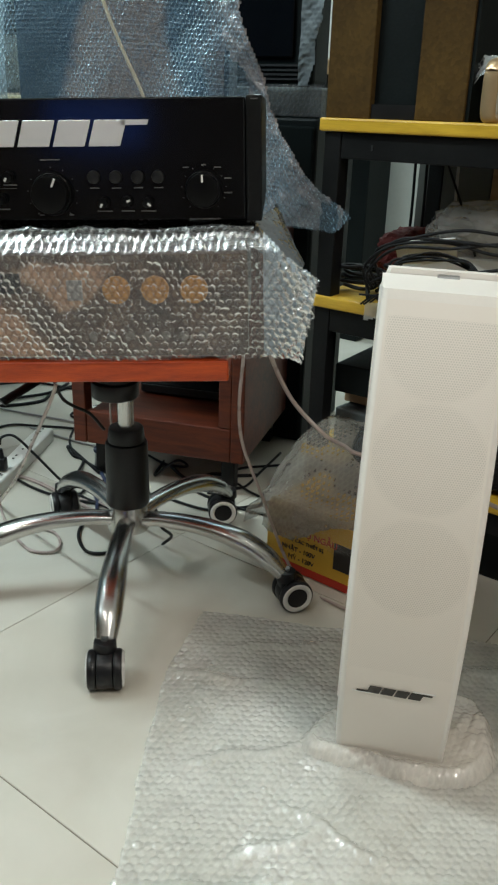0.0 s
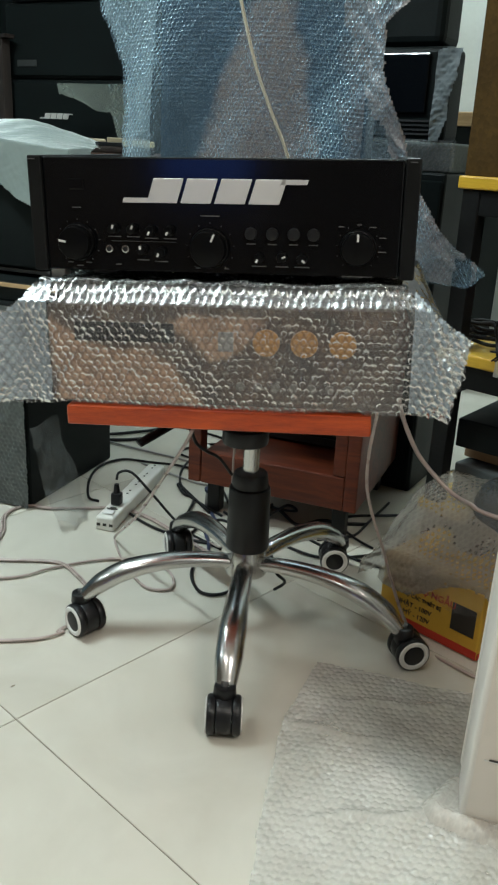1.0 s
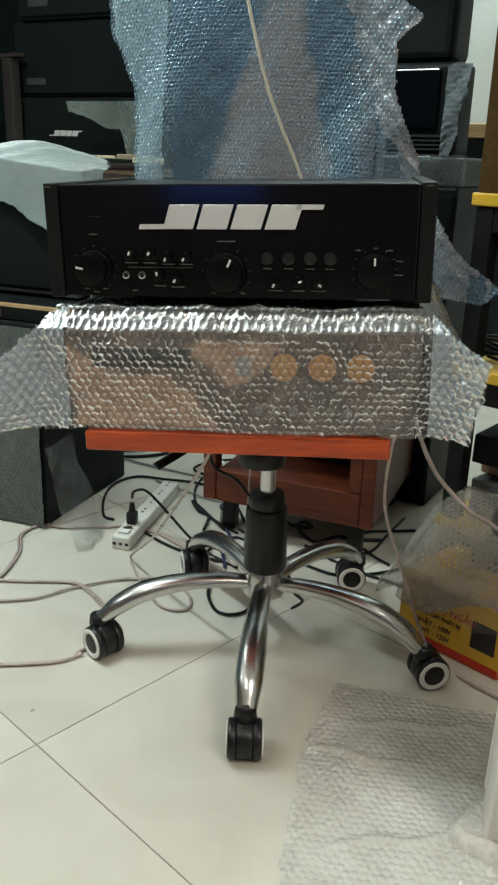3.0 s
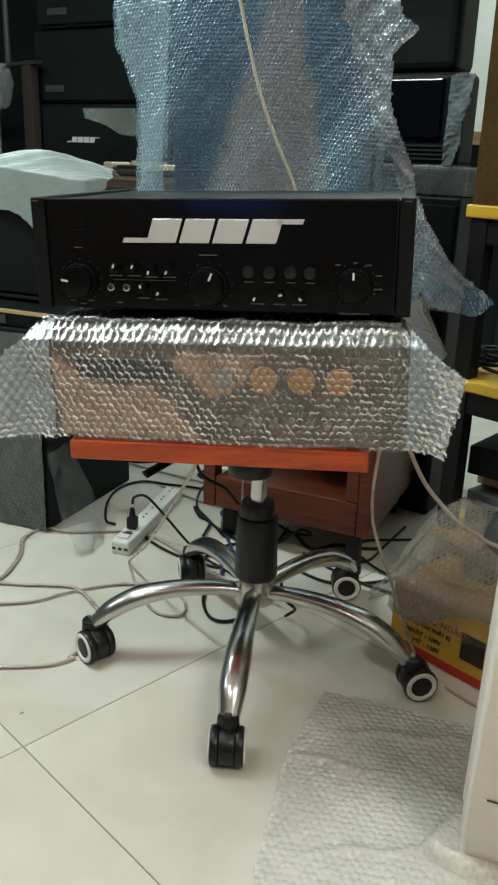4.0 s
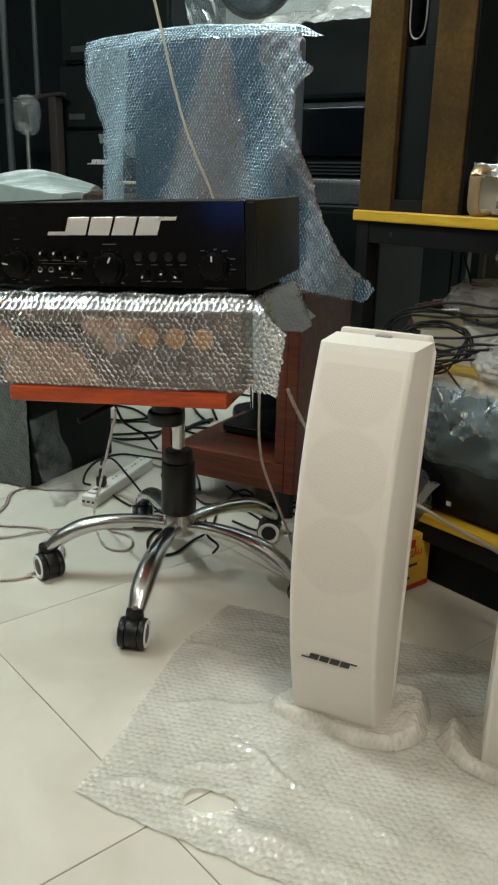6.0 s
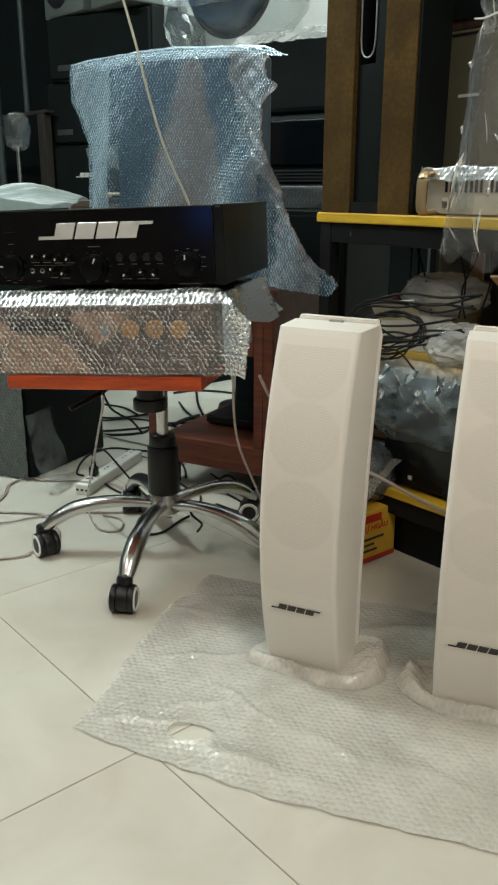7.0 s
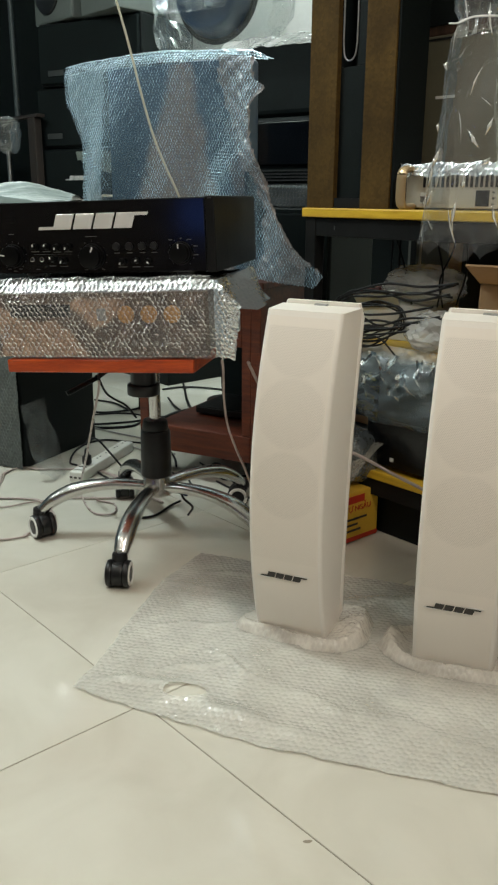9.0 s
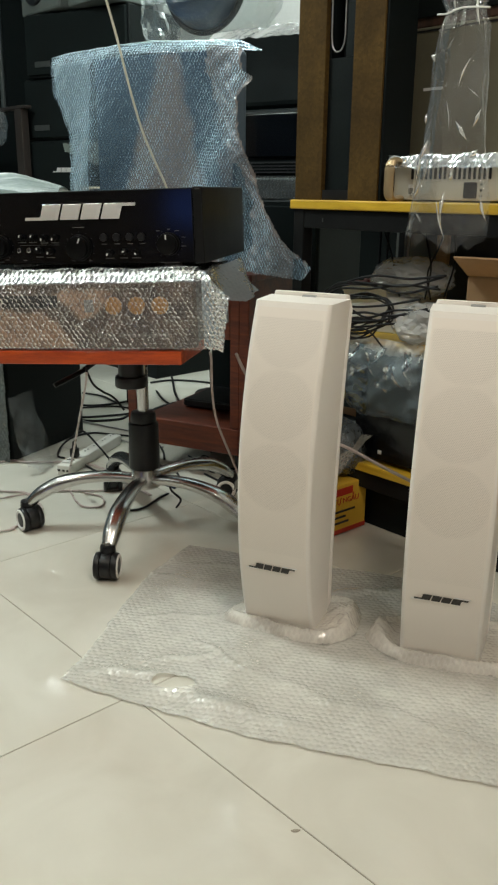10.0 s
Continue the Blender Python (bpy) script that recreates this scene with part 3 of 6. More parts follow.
# front, left and right walls are unseen and shape the reflections
for nm, u0, u1, v0, v1, lab in (("wall_back", U0, U1, BACK, BACK + 0.12, "pale grey-green painted wall behind the stacked speakers"),
                                ("wall_front", U0, U1, V0 - 0.12, V0, "unseen brown wall coloured for warm reflections"),
                                ("wall_left", U0 - 0.12, U0, V0 - 0.12, BACK + 0.12, "unseen blue-grey wall coloured for bluish reflections"),
                                ("wall_right", U1, U1 + 0.12, V0 - 0.12, BACK + 0.12, "unseen grey wall toned to brighten reflections")):
    w = plain(nm, box(u0, u1, v0, v1, 0, CEILING), {"wall_back": PLASTER, "wall_front": BROWN_WALL, "wall_left": BLUE_WALL}.get(nm, SHADE_WALL), lab, "wall")
    w.matrix_world = pose(0, 0, 0, 0, 0, WALL)
c = plain("ceiling", box(U0 - 0.12, U1 + 0.12, V0 - 0.12, BACK + 0.12, CEILING, CEILING + 0.1), CEIL, "plain white ceiling", "ceiling")
c.matrix_world = pose(0, 0, 0, 0, 0, WALL)


def tube_lamp(m, power, tone, label):
    t = thing("fluorescent_lamp", m, label, "ceiling lamp", "fluorescent lamps")
    part("housing", box(-0.62, 0.62, -0.03, 0.03, 0.0, 0.045, 0.006), WHITE_PLASTIC, t)
    part("tube", can(0.013, 0.013, 1.2, (-0.6, 0, -0.022), "x", 16), TUBE, t, "glowing white tube", True)
    for x in (-0.61, 0.6):
        part("holder", box(x, x + 0.014, -0.014, 0.014, -0.036, 0.002, 0.002), WHITE_PLASTIC, t)
    la = bpy.data.lights.new("fluorescent_light", "AREA")
    la.shape, la.size, la.size_y, la.energy, la.color = "RECTANGLE", 1.2, 0.04, power, tone
    lo = new("fluorescent_light", la)
    lo.matrix_world = m @ pose(0, 0, -0.045)
    return t


COOL, WARM = (0.85, 1.0, 0.96), (1.0, 0.90, 0.76)
# unseen lamps: two fit floor highlights, one the stool's shadow, others added as fill
for u, v, power, tone in ((-1.75, 2.45, 40, COOL), (-4.8, 2.35, 17, COOL), (-0.6, -0.9, 13, WARM), (-1.95, 0.1, 52, COOL), (1.3, 0.1, 34, WARM), (-0.75, 0.75, 1.5, WARM), (-2.9, -1.5, 14, COOL)):
    tube_lamp(room_pose(u, v, CEILING - 0.046), power, tone, "long white fluorescent lamp fixed under the ceiling")



# ---- the stool and what stands on it ----
def swivel_stool():
    cx, cy = -0.198, 1.217
    st = thing("swivel_stool", pose(cx, cy, 0), "chrome five-star swivel stool base under a varnished orange wooden board", "stool")
    reach = 0.279
    swivel = (97, 200, 8, 112, 140)
    for i, a in enumerate((-88, -15, 55, 127, 196)):
        d = Vector((math.cos(radians(a)), math.sin(radians(a)), 0))
        pts = [d * 0.02 + Vector((0, 0, 0.120)), d * 0.075 + Vector((0, 0, 0.126)), d * 0.14 + Vector((0, 0, 0.124)), d * 0.20 + Vector((0, 0, 0.111)), d * 0.244 + Vector((0, 0, 0.088)), d * (reach - 0.005) + Vector((0, 0, 0.062))]
        sweep("leg", pts, 0.016, CHROME, st, "" if i else "polished chrome curved leg", 16, 8, 0.78, (0.0150, 0.0165, 0.0185, 0.0215, 0.0205, 0.0155))
        end = d * reach
        cas = new("caster")
        cas.parent = st
        cas.matrix_local = pose(end.x, end.y, 0, 0, 0, swivel[i])
        tagged(cas, "black twin-wheel caster with white rings")
        part("stem", can(0.0055, 0.0055, 0.03, (0, 0, 0.045), seg=14), STEEL, cas, "", True)
        part("collar", can(0.017, 0.0155, 0.018, (0, 0, 0.052), seg=22, bevel=0.002), BLACK_PLASTIC, cas, "", True)
        bm = bmesh.new()
        can(0.0272, 0.0272, 0.0226, (-0.012, 0.0113, 0.0289), "y", 28, 0.002, bm)
        box(-0.012, 0.012, -0.012, 0.010, 0.028, 0.058, 0.004, 2, bm)
        part("housing", bm, BLACK_PLASTIC, cas, "", True)
        for s in (-1, 1):
            part("wheel", can(0.0285, 0.0285, 0.013, (-0.012, s * 0.018 + 0.0065, 0.0285), "y", 30, 0.004), BLACK_PLASTIC, cas, "", True)
            ring = bmesh.new()
            R = 0.0215
            line = [Vector((-0.012 + R * math.cos(k * math.pi / 14), s * 0.0246, 0.0285 + R * math.sin(k * math.pi / 14))) for k in range(28)]
            vs = []
            for k, cpt in enumerate(line):
                out = (cpt - Vector((-0.012, s * 0.0246, 0.0285))).normalized()
                vs.append([ring.verts.new(cpt + out * (0.0042 * math.cos(q * math.pi / 3)) + Vector((0, 0.0022 * math.sin(q * math.pi / 3), 0))) for q in range(6)])
            for k in range(28):
                for q in range(6):
                    ring.faces.new((vs[k][q], vs[(k + 1) % 28][q], vs[(k + 1) % 28][(q + 1) % 6], vs[k][(q + 1) % 6]))
            bmesh.ops.recalc_face_normals(ring, faces=ring.faces)
            part("ring", ring, TYRE_RING, cas, "white wheel ring", True)
    part("hub", can(0.036, 0.031, 0.048, (0, 0, 0.100), seg=32, bevel=0.004), CHROME, st, "chrome hub", True)
    part("lower_sleeve", can(0.0365, 0.0345, 0.112, (0, 0, 0.1475), seg=36, bevel=0.004), BLACK_PLASTIC, st, "black plastic column sleeve", True)
    part("upper_sleeve", can(0.031, 0.028, 0.026, (0, 0, 0.259), seg=32, bevel=0.004), BLACK_PLASTIC, st, "", True)
    part("piston", can(0.0135, 0.0135, 0.165, (0, 0, 0.285), seg=24), CHROME, st, "bright gas piston", True)
    bm = bmesh.new()
    can(0.036, 0.036, 0.026, (-0.004, -0.062, 0.357), seg=34, bevel=0.004, bm=bm)
    can(0.028, 0.028, 0.05, (-0.004, -0.062, 0.381), seg=28, bm=bm)
    part("tension_knob", bm, BLACK_PLASTIC, st, "black tension knob", True)
    part("seat_plate", box(-0.10, 0.10, -0.12, 0.10, 0.424, 0.440, 0.004), BLACK_METAL, st, "black steel plate")
    sweep("lever", [(-0.04, -0.05, 0.428), (-0.075, -0.08, 0.415), (-0.100, -0.096, 0.397)], 0.006, BLACK_METAL, st, "", 10)
    sweep("paddle", [(-0.096, -0.092, 0.399), (-0.125, -0.117, 0.383), (-0.152, -0.140, 0.369)], 0.0105, KNOB, st, "black lever paddle", 12, 6, 0.45)
    b = part("seat_board", box(-0.1925, 0.1925, 0.0, 0.33, -0.026, 0.0, 0.003, 3), BOARD_WOOD, st, "varnished orange wooden board")
    b.matrix_local = pose(cx, cy, 0).inverted() @ SEAT
    return st


SEAT = pose(-0.2145, 0.932, 0.4765, 0, -2.5, 0)
swivel_stool()


def wrapped_device():
    d = thing("wrapped_amplifier", SEAT, "bronze amplifier with three orange discs, wrapped in clear bubble wrap", "amplifier")
    part("body", box(-0.208, 0.214, 0.042, 0.318, 0.008, 0.136, 0.004), mat("grey_metal_case", (0.22, 0.23, 0.24), 0.4, 0.3), d, "grey metal body")
    part("faceplate", box(-0.212, 0.217, 0.012, 0.0415, 0.004, 0.126, 0.003), CHAMPAGNE, d, "bronze brushed faceplate")
    for x in (0.062, 0.108, 0.154):
        part("disc", can(0.0165, 0.0165, 0.005, (x, 0.0105, 0.086), "y", 30, 0.001), GOLD_DISC, d, "flat orange-gold disc", True)
    part("label_patch", box(0.003, 0.022, 0.0065, 0.0083, 0.074, 0.098, 0.0005), mat("dim_paper", (0.36, 0.34, 0.32), 0.6), d, "small pale label")
    for i in range(7):
        part("switch", can(0.0055, 0.0055, 0.004, (0.03 + i * 0.022, 0.0105, 0.03), "y", 14), mat("dull_switch", (0.20, 0.17, 0.15), 0.5) if i == 0 else bpy.data.materials["dull_switch"], d, "", True)
    # outlines of the warm reflections painted into the panel's colour
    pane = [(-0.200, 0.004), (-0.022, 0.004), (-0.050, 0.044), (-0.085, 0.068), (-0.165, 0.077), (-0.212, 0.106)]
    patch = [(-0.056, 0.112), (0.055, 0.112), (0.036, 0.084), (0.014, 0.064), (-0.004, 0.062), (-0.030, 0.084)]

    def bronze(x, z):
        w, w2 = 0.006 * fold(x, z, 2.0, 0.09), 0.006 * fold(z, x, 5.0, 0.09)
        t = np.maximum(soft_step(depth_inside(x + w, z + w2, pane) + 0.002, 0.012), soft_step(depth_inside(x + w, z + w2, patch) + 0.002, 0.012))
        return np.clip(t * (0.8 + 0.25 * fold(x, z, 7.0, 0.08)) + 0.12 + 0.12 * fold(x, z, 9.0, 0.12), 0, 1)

    toned_panel("bronze_panel", d, "bronze panel with lighter reflections painted in", (-0.2115, 0.2165), (0.0045, 0.1255), 0.0112, BRONZE_BAND, bronze, 0.003)
    # dark band between the reflections, set on as a black strip
    part("dark_reflection", box(-0.178, -0.052, 0.0085, 0.0105, 0.082, 0.106, 0.0003), BLACK_PLASTIC, d, "dark strip standing in for the dark band of the reflection")

    def bend(a, b):
        # a: across, b: from the back of the top, over the front edge, down the front
        top, drop = 0.262, 0.146
        over = np.clip(b - top, 0, None)
        k = np.clip(over / 0.022, 0, 1)
        y = np.where(b < top, 0.286 - b, 0.024 - 0.027 * k * k * (3 - 2 * k)) - 0.004 * fold(a, b, 4.0, 0.3) * (over > 0.03)
        z = np.where(b < top, drop + 0.0, drop - over)
        z = z + np.where(b < top, 0.003 * fold(a, b, 2.0, 0.25), 0) + 0.009 * np.exp(-((b - top + 0.004) / 0.022) ** 2)
        flap = np.clip(np.abs(a) - 0.222, 0, None)
        y = y - 0.45 * flap + 0.012 * np.sin(flap * 55)
        return a, y, z

    def keep(a, b):
        over = b - 0.262
        w = edge_noise(a, b, 3.0, 0.0022)
        side = np.where(over < 0.002, 0.226, 0.226 + np.clip(over, 0, 1) * np.where(a > 0, 1.75, 1.25))
        ok = (a < side + w) & (-a < side + w) & (b < 0.405 + w)
        ok &= a < 0.296 + 0.3 * w - 0.16 * np.clip(over - 0.05, 0, 1)
        return ok

    sheet("bubble_wrap", bend, -0.40, 0.31, 0.0, 0.415, WRAP, d, "clear bubble wrap folded over the front", keep, 0.0098, 0.0036, 0.0014, 0.0034, 2.0, "", 1.25)

    def layer(a, b):
        x, y, z = bend(a, b)
        return x, y + 0.009, z

    for a0, a1 in ((-0.40, -0.212), (0.236, 0.31)):
        sheet("flap_layer", layer, a0, a1, 0.245, 0.415, WRAP_FLAP, d, "bluish second layer of bubble wrap", keep, 0.0112, 0.003, 0.002, 0.003, 5.0)

    def gusset(a, b):
        # a side fold that stands out from under the upper amplifier
        A, Bp, C, D = (np.array(q) for q in ((0.212, 0.045, 0.137), (0.246, 0.30, 0.150), (0.296, 0.30, 0.082), (0.262, 0.12, 0.055)))
        s, t = (a / 0.27)[..., None], (b / 0.10)[..., None]
        p = A * (1 - s) * (1 - t) + Bp * s * (1 - t) + C * s * t + D * (1 - s) * t
        p = p + np.array([0.012, 0, 0.004]) * np.sin(s * 9 + t * 3)
        return p[..., 0], p[..., 1], p[..., 2]

    sheet("side_fold", gusset, 0.0, 0.27, 0.0, 0.10, FOLD, d, "loose fold of bubble wrap", lambda a, b: (b < 0.03 + 0.6 * a + edge_noise(a, b, 5, 0.003)) & (b < 0.098), 0.0112, 0.0008, 0.0022, 0.0015, 6.0)
    return d


wrapped_device()


def knob(parent, name, x, z, r, deep, angle, y=0.0, mark=True):
    bm = bmesh.new()
    can(r * 1.08, r, deep * 0.35, (x, y, z), "y", 34, 0.0008, bm)
    can(r * 0.93, r * 0.9, deep * 0.66, (x, y - deep * 0.35, z), "y", 34, r * 0.06, bm)
    k = part(name, bm, KNOB, parent, "", True)
    if mark:
        ln = max(0.0045, r * 0.42)
        bm = box(-0.0012, 0.0012, -0.0006, 0.0006, r * 0.86 - ln, r * 0.86)
        m = part("pointer", bm, MARK, k, "white pointer mark")
        m.matrix_local = pose(x, y - deep * 1.01 - 0.0004, z, 0, angle, 0)
    return k


def amplifier():
    W, Dp, H = 0.2370, 0.355, 0.1390
    a = thing("amplifier", pose(-0.2240, 0.9830, 0.6340, 0, -2.2, -0.6), "glossy black integrated amplifier with large silver sign and many knobs", "amplifier")
    part("case", box(-W + 0.004, W - 0.004, 0.016, Dp, 0.008, H - 0.002, 0.003), BLACK_METAL, a, "black steel case")
    part("faceplate", box(-W + 0.019, W - 0.019, 0.0, 0.015, 0.004, H, 0.002), BLACK_GLOSS, a, "glossy black front panel")
    for s in (-1, 1):
        part("side_cheek", box(min(s * (W - 0.018), s * W), max(s * (W - 0.018), s * W), -0.002, Dp - 0.01, 0.002, H + 0.0015, 0.002), BLACK_METAL, a, "black side cheek")
        for y in (0.05, 0.3):
            part("foot", can(0.017, 0.017, 0.012, (s * 0.16, y, -0.004), seg=22, bevel=0.002), DARK_HANDLE, a, "", True)
    sc = 2 * W / 695.0
    fx = lambda px: (px - 422.5) * sc
    fz = lambda py: H - (py - 316.0) * H / 205.0
    emblem(a, fx(249), fz(393), fx(578) - fx(249), SILVER_PAINT, -0.0002, "emblem", 0.0025)
    part("power_switch", box(fx(150), fx(178), -0.0012, 0.002, fz(372), fz(353), 0.0008), BLACK_GLOSS, a, "flat black power switch")
    for px, py, r, an in ((162, 464, 0.0215, -80), (407, 470, 0.0235, 25), (670, 464, 0.0205, 0)):
        knob(a, "large_knob", fx(px), fz(py), r, 0.02, an)
        for k in range(11):
            t = radians(-140 + 28 * k)
            b = part("scale_tick", box(-0.0004, 0.0004, -0.0004, 0.0004, 0.0, 0.0018), FAINT_MARK, a)
            b.matrix_local = pose(fx(px) + math.sin(t) * r * 1.22, -0.0003, fz(py) + math.cos(t) * r * 1.22, 0, math.degrees(t), 0)
    for px, py, an in ((231, 439, 20), (266, 439, 30), (300, 441, -160), (334, 441, -150), (283, 475, -10), (317, 479, -150), (496, 485, -150), (537, 483, 70), (573, 485, 130)):
        knob(a, "small_knob", fx(px), fz(py), 0.0062, 0.012, an)
    for px in (481, 519, 557, 592):
        part("push_button", can(0.0078, 0.0072, 0.006, (fx(px), 0, fz(443)), "y", 24, 0.001), BLACK_PLASTIC, a, "round dark push button", True)
    for px in (221, 251):
        bm = bmesh.new()
        can(0.0052, 0.0048, 0.003, (fx(px), 0, fz(475)), "y", 24, 0.0006, bm)
        jk = part("jack_ring", bm, CHROME, a, "bright jack ring", True)
        part("jack_hole", can(0.0031, 0.0031, 0.0006, (fx(px), -0.003, fz(475)), "y", 18), BLACK_PLASTIC, jk, "", True)
    for px, py, w in ((162, 403, 16), (407, 414, 34), (481, 461, 16), (519, 461, 16), (557, 461, 16), (592, 461, 16), (496, 500, 26), (537, 500, 22), (573, 500, 26), (671, 514, 54), (640, 428, 10), (694, 428, 12), (712, 446, 12), (712, 470, 14),
                      (231, 453, 24), (266, 453, 24), (300, 455, 24), (334, 455, 24), (283, 494, 22), (317, 496, 24), (236, 503, 10), (145, 501, 10), (180, 501, 10), (385, 506, 8), (437, 506, 8), (671, 424, 8), (163, 507, 12)):
        part("caption", box(fx(px - w / 2), fx(px + w / 2), -0.0006, 0.0004, fz(py) - 0.0007, fz(py) + 0.0007), FAINT_MARK, a)
    part("thin_line", box(fx(225), fx(345), -0.0005, 0.0004, fz(461) - 0.0003, fz(461) + 0.0003), FAINT_MARK, a)
    for px in (84, 757):
        part("badge", box(fx(px - 6), fx(px + 6), -0.0032, -0.001, fz(321), fz(319)), FAINT_MARK, a)
    return a


amplifier()


# ---- white column speakers on their pads ----
def column_speaker(m, group):
    """A bowed white speaker: a domed grille front, a tapering shell and a raised back plate."""
    s = thing("column_speaker", m, "cream-white bowed column speaker with perforated metal grille", "speaker", group)
    H = 0.587

    def rear(z):
        t = z / H
        return 0.080 + 0.040 * t - 0.070 * t * (1 - t)

    def front(z):
        t = z / H
        return 0.015 * (1 - t) + 0.033 * t - 0.235 * t * (1 - t)

    rows, verts = 60, []
    prof = []
    for i in range(rows + 1):
        z = H * i / rows
        y0, w0, w1 = front(z), 0.0675, 0.0730
        yb = rear(z)
        ring = []
        r = 0.0065
        for k in range(5):
            t = k / 4 * math.pi / 2
            ring.append((-w0 + r - r * math.cos(t) * 1.0, y0 + r - r * math.sin(t)))
        right = [(-x, y) for x, y in reversed(ring)]
        left_back, right_back = (-w1, yb), (w1, yb)
        prof.append([left_back] + ring + right + [right_back])
    n = len(prof[0])
    for i, ring in enumerate(prof):
        z = H * i / rows
        for x, y in ring:
            verts.append((x, y, z))
    shell, gr = [], []
    for i in range(rows):
        for k in range(n - 1):
            f = (i * n + k, i * n + k + 1, (i + 1) * n + k + 1, (i + 1) * n + k)
            (gr if k == 5 else shell).append(f)
    shell += [tuple(range(n))[::-1], tuple(range(rows * n, rows * n + n))]
    mesh_object("shell", verts, shell, OFF_WHITE, s, "smooth cream enamel shell").data.set_sharp_from_angle(angle=radians(38))
    # the grille lies in the front, split finely so that it bows smoothly
    gv = [(x, front(H * i / rows) - 0.0004, H * i / rows) for i in range(1, rows) for x in np.linspace(-0.0605, 0.0605, 5)]
    gf = [(i * 5 + k, i * 5 + k + 1, i * 5 + k + 6, i * 5 + k + 5) for i in range(rows - 2) for k in range(4)]
    mesh_object("grille", gv, gf, GRILLE, s, "perforated cream metal grille")
    mesh_object("front_panel", verts, gr, OFF_WHITE, s)
    def bowed(w, y0, y1, z0, z1, r):
        """A plate whose outline has rounded corners, bent along the back of the shell."""
        bm, rings, n = bmesh.new(), [], 26
        for i in range(n + 1):
            z = z0 + (z1 - z0) * i / n
            k = min(z - z0, z1 - z, r)
            hw = w - r + math.sqrt(max(0.0, r * r - (r - k) ** 2))
            e = min(0.004, (y1 - y0) * 0.4)
            rings.append([bm.verts.new((x, rear(min(max(z, 0), H)) + y, z)) for x, y in ((-hw + e, y0), (hw - e, y0), (hw, y0 + e), (hw, y1 - e), (hw - e, y1), (-hw + e, y1), (-hw, y1 - e), (-hw, y0 + e))])
        for i in range(n):
            for k in range(8):
                bm.faces.new((rings[i][k], rings[i][(k + 1) % 8], rings[i + 1][(k + 1) % 8], rings[i + 1][k]))
        bm.faces.new(rings[0][::-1])
        bm.faces.new(rings[-1])
        return bm

    part("seam", bowed(0.0705, 0.0005, 0.003, 0.003, H - 0.004, 0.003), FOAM_GREY, s, "thin dark seam", True)
    bm = bowed(0.0752, 0.003, 0.017, 0.0, H + 0.006, 0.008)
    part("back_plate", bm, OFF_WHITE, s, "cream back plate with rounded rim", True)
    part("mounting_clip", box(-0.012, 0.012, 0.112, 0.121, H - 0.001, H + 0.003, 0.001), STEEL, s, "small grey clip")
    badge = new("sign_plate")
    badge.parent = s
    zc = 0.127
    slope = math.degrees(math.atan2(front(zc + 0.01) - front(zc - 0.01), 0.02))
    badge.matrix_local = pose(0, front(zc) - 0.0006, zc, -slope, 0, 0)
    emblem(badge, -0.047, -0.006, 0.087, DARK_MARK, -0.0005, "sign_block", 0.001)
    for x0, x1, z in ((-0.052, -0.030, -0.0075), (0.018, 0.044, 0.0062)):
        part("sign_line", box(x0, x1, -0.0012, -0.0001, z, z + 0.0014), SILVER_PAINT, badge)
    return s


column_speaker(pose(0.1935, 0.782, 0.0135, 0, 0.6, -11.3), "pair of white column speakers")
column_speaker(pose(0.4825, 0.728, 0.0135, 0, 0.6, -8.0), "pair of white column speakers")


def pad(outline, tuft, seed):
    """Bubble wrap folded under a speaker: a puffy creased rim, pressed flat in the middle, bunched up at one end."""
    line = [(p.x, p.y) for p in smooth_line([(x, y, 0) for x, y in outline + outline[:1]], 5)][:-1]
    xs, ys = [p[0] for p in line], [p[1] for p in line]

    def deep(a, b):
        return depth_inside(a, b, line) + 0.003 * fold(a, b, seed, 0.10)

    def puff(a, b):
        d = deep(a, b)
        k = np.clip(d / 0.016, 0, 1)
        rim = 0.0150 * np.sin(k * math.pi / 2)
        flat = np.clip((d - 0.016) / 0.014, 0, 1)
        crease = np.abs(fold(a, b, seed + 1, 0.09)) * 0.0032 + 0.001 * fold(b, a, seed + 4, 0.05)
        z = rim * (1 - flat) + 0.0088 * flat + crease * (k > 0.9) * (1 - 0.8 * flat)
        (tx, ty), (ra, rb) = tuft
        hump = np.exp(-((a - tx) / ra) ** 2 - ((b - ty) / rb) ** 2)
        z = z + hump * k * (0.017 + 0.005 * fold(a, b, seed + 2, 0.07))
        return a, b, np.where(d > 0, np.clip(z, 0.0005, None), -0.001) + 0.0045

    p = sheet("folded_bubble_wrap", puff, min(xs) - 0.01, max(xs) + 0.01, min(ys) - 0.01, max(ys) + 0.01, WRAP_PAD, None, "", lambda a, b: deep(a, b) > -0.0015, 0.0098, 0.0014, 0.0015, 0.0012, seed, "", 1.6)
    return tagged(p, "folded pad of bubble wrap under a white speaker", "bubble wrap", "folded pads")


pad([(0.084, 0.824), (0.098, 0.802), (0.145, 0.783), (0.233, 0.757), (0.290, 0.757), (0.326, 0.783), (0.342, 0.83), (0.338, 0.90), (0.30, 0.922), (0.20, 0.92), (0.125, 0.88)], ((0.312, 0.835), (0.030, 0.05)), 1.3)
pad([(0.354, 0.80), (0.375, 0.765), (0.411, 0.735), (0.467, 0.719), (0.531, 0.714), (0.60, 0.715), (0.66, 0.735), (0.68, 0.80), (0.66, 0.87), (0.55, 0.89), (0.44, 0.88), (0.375, 0.85)], ((0.385, 0.81), (0.02, 0.03)), 4.1)


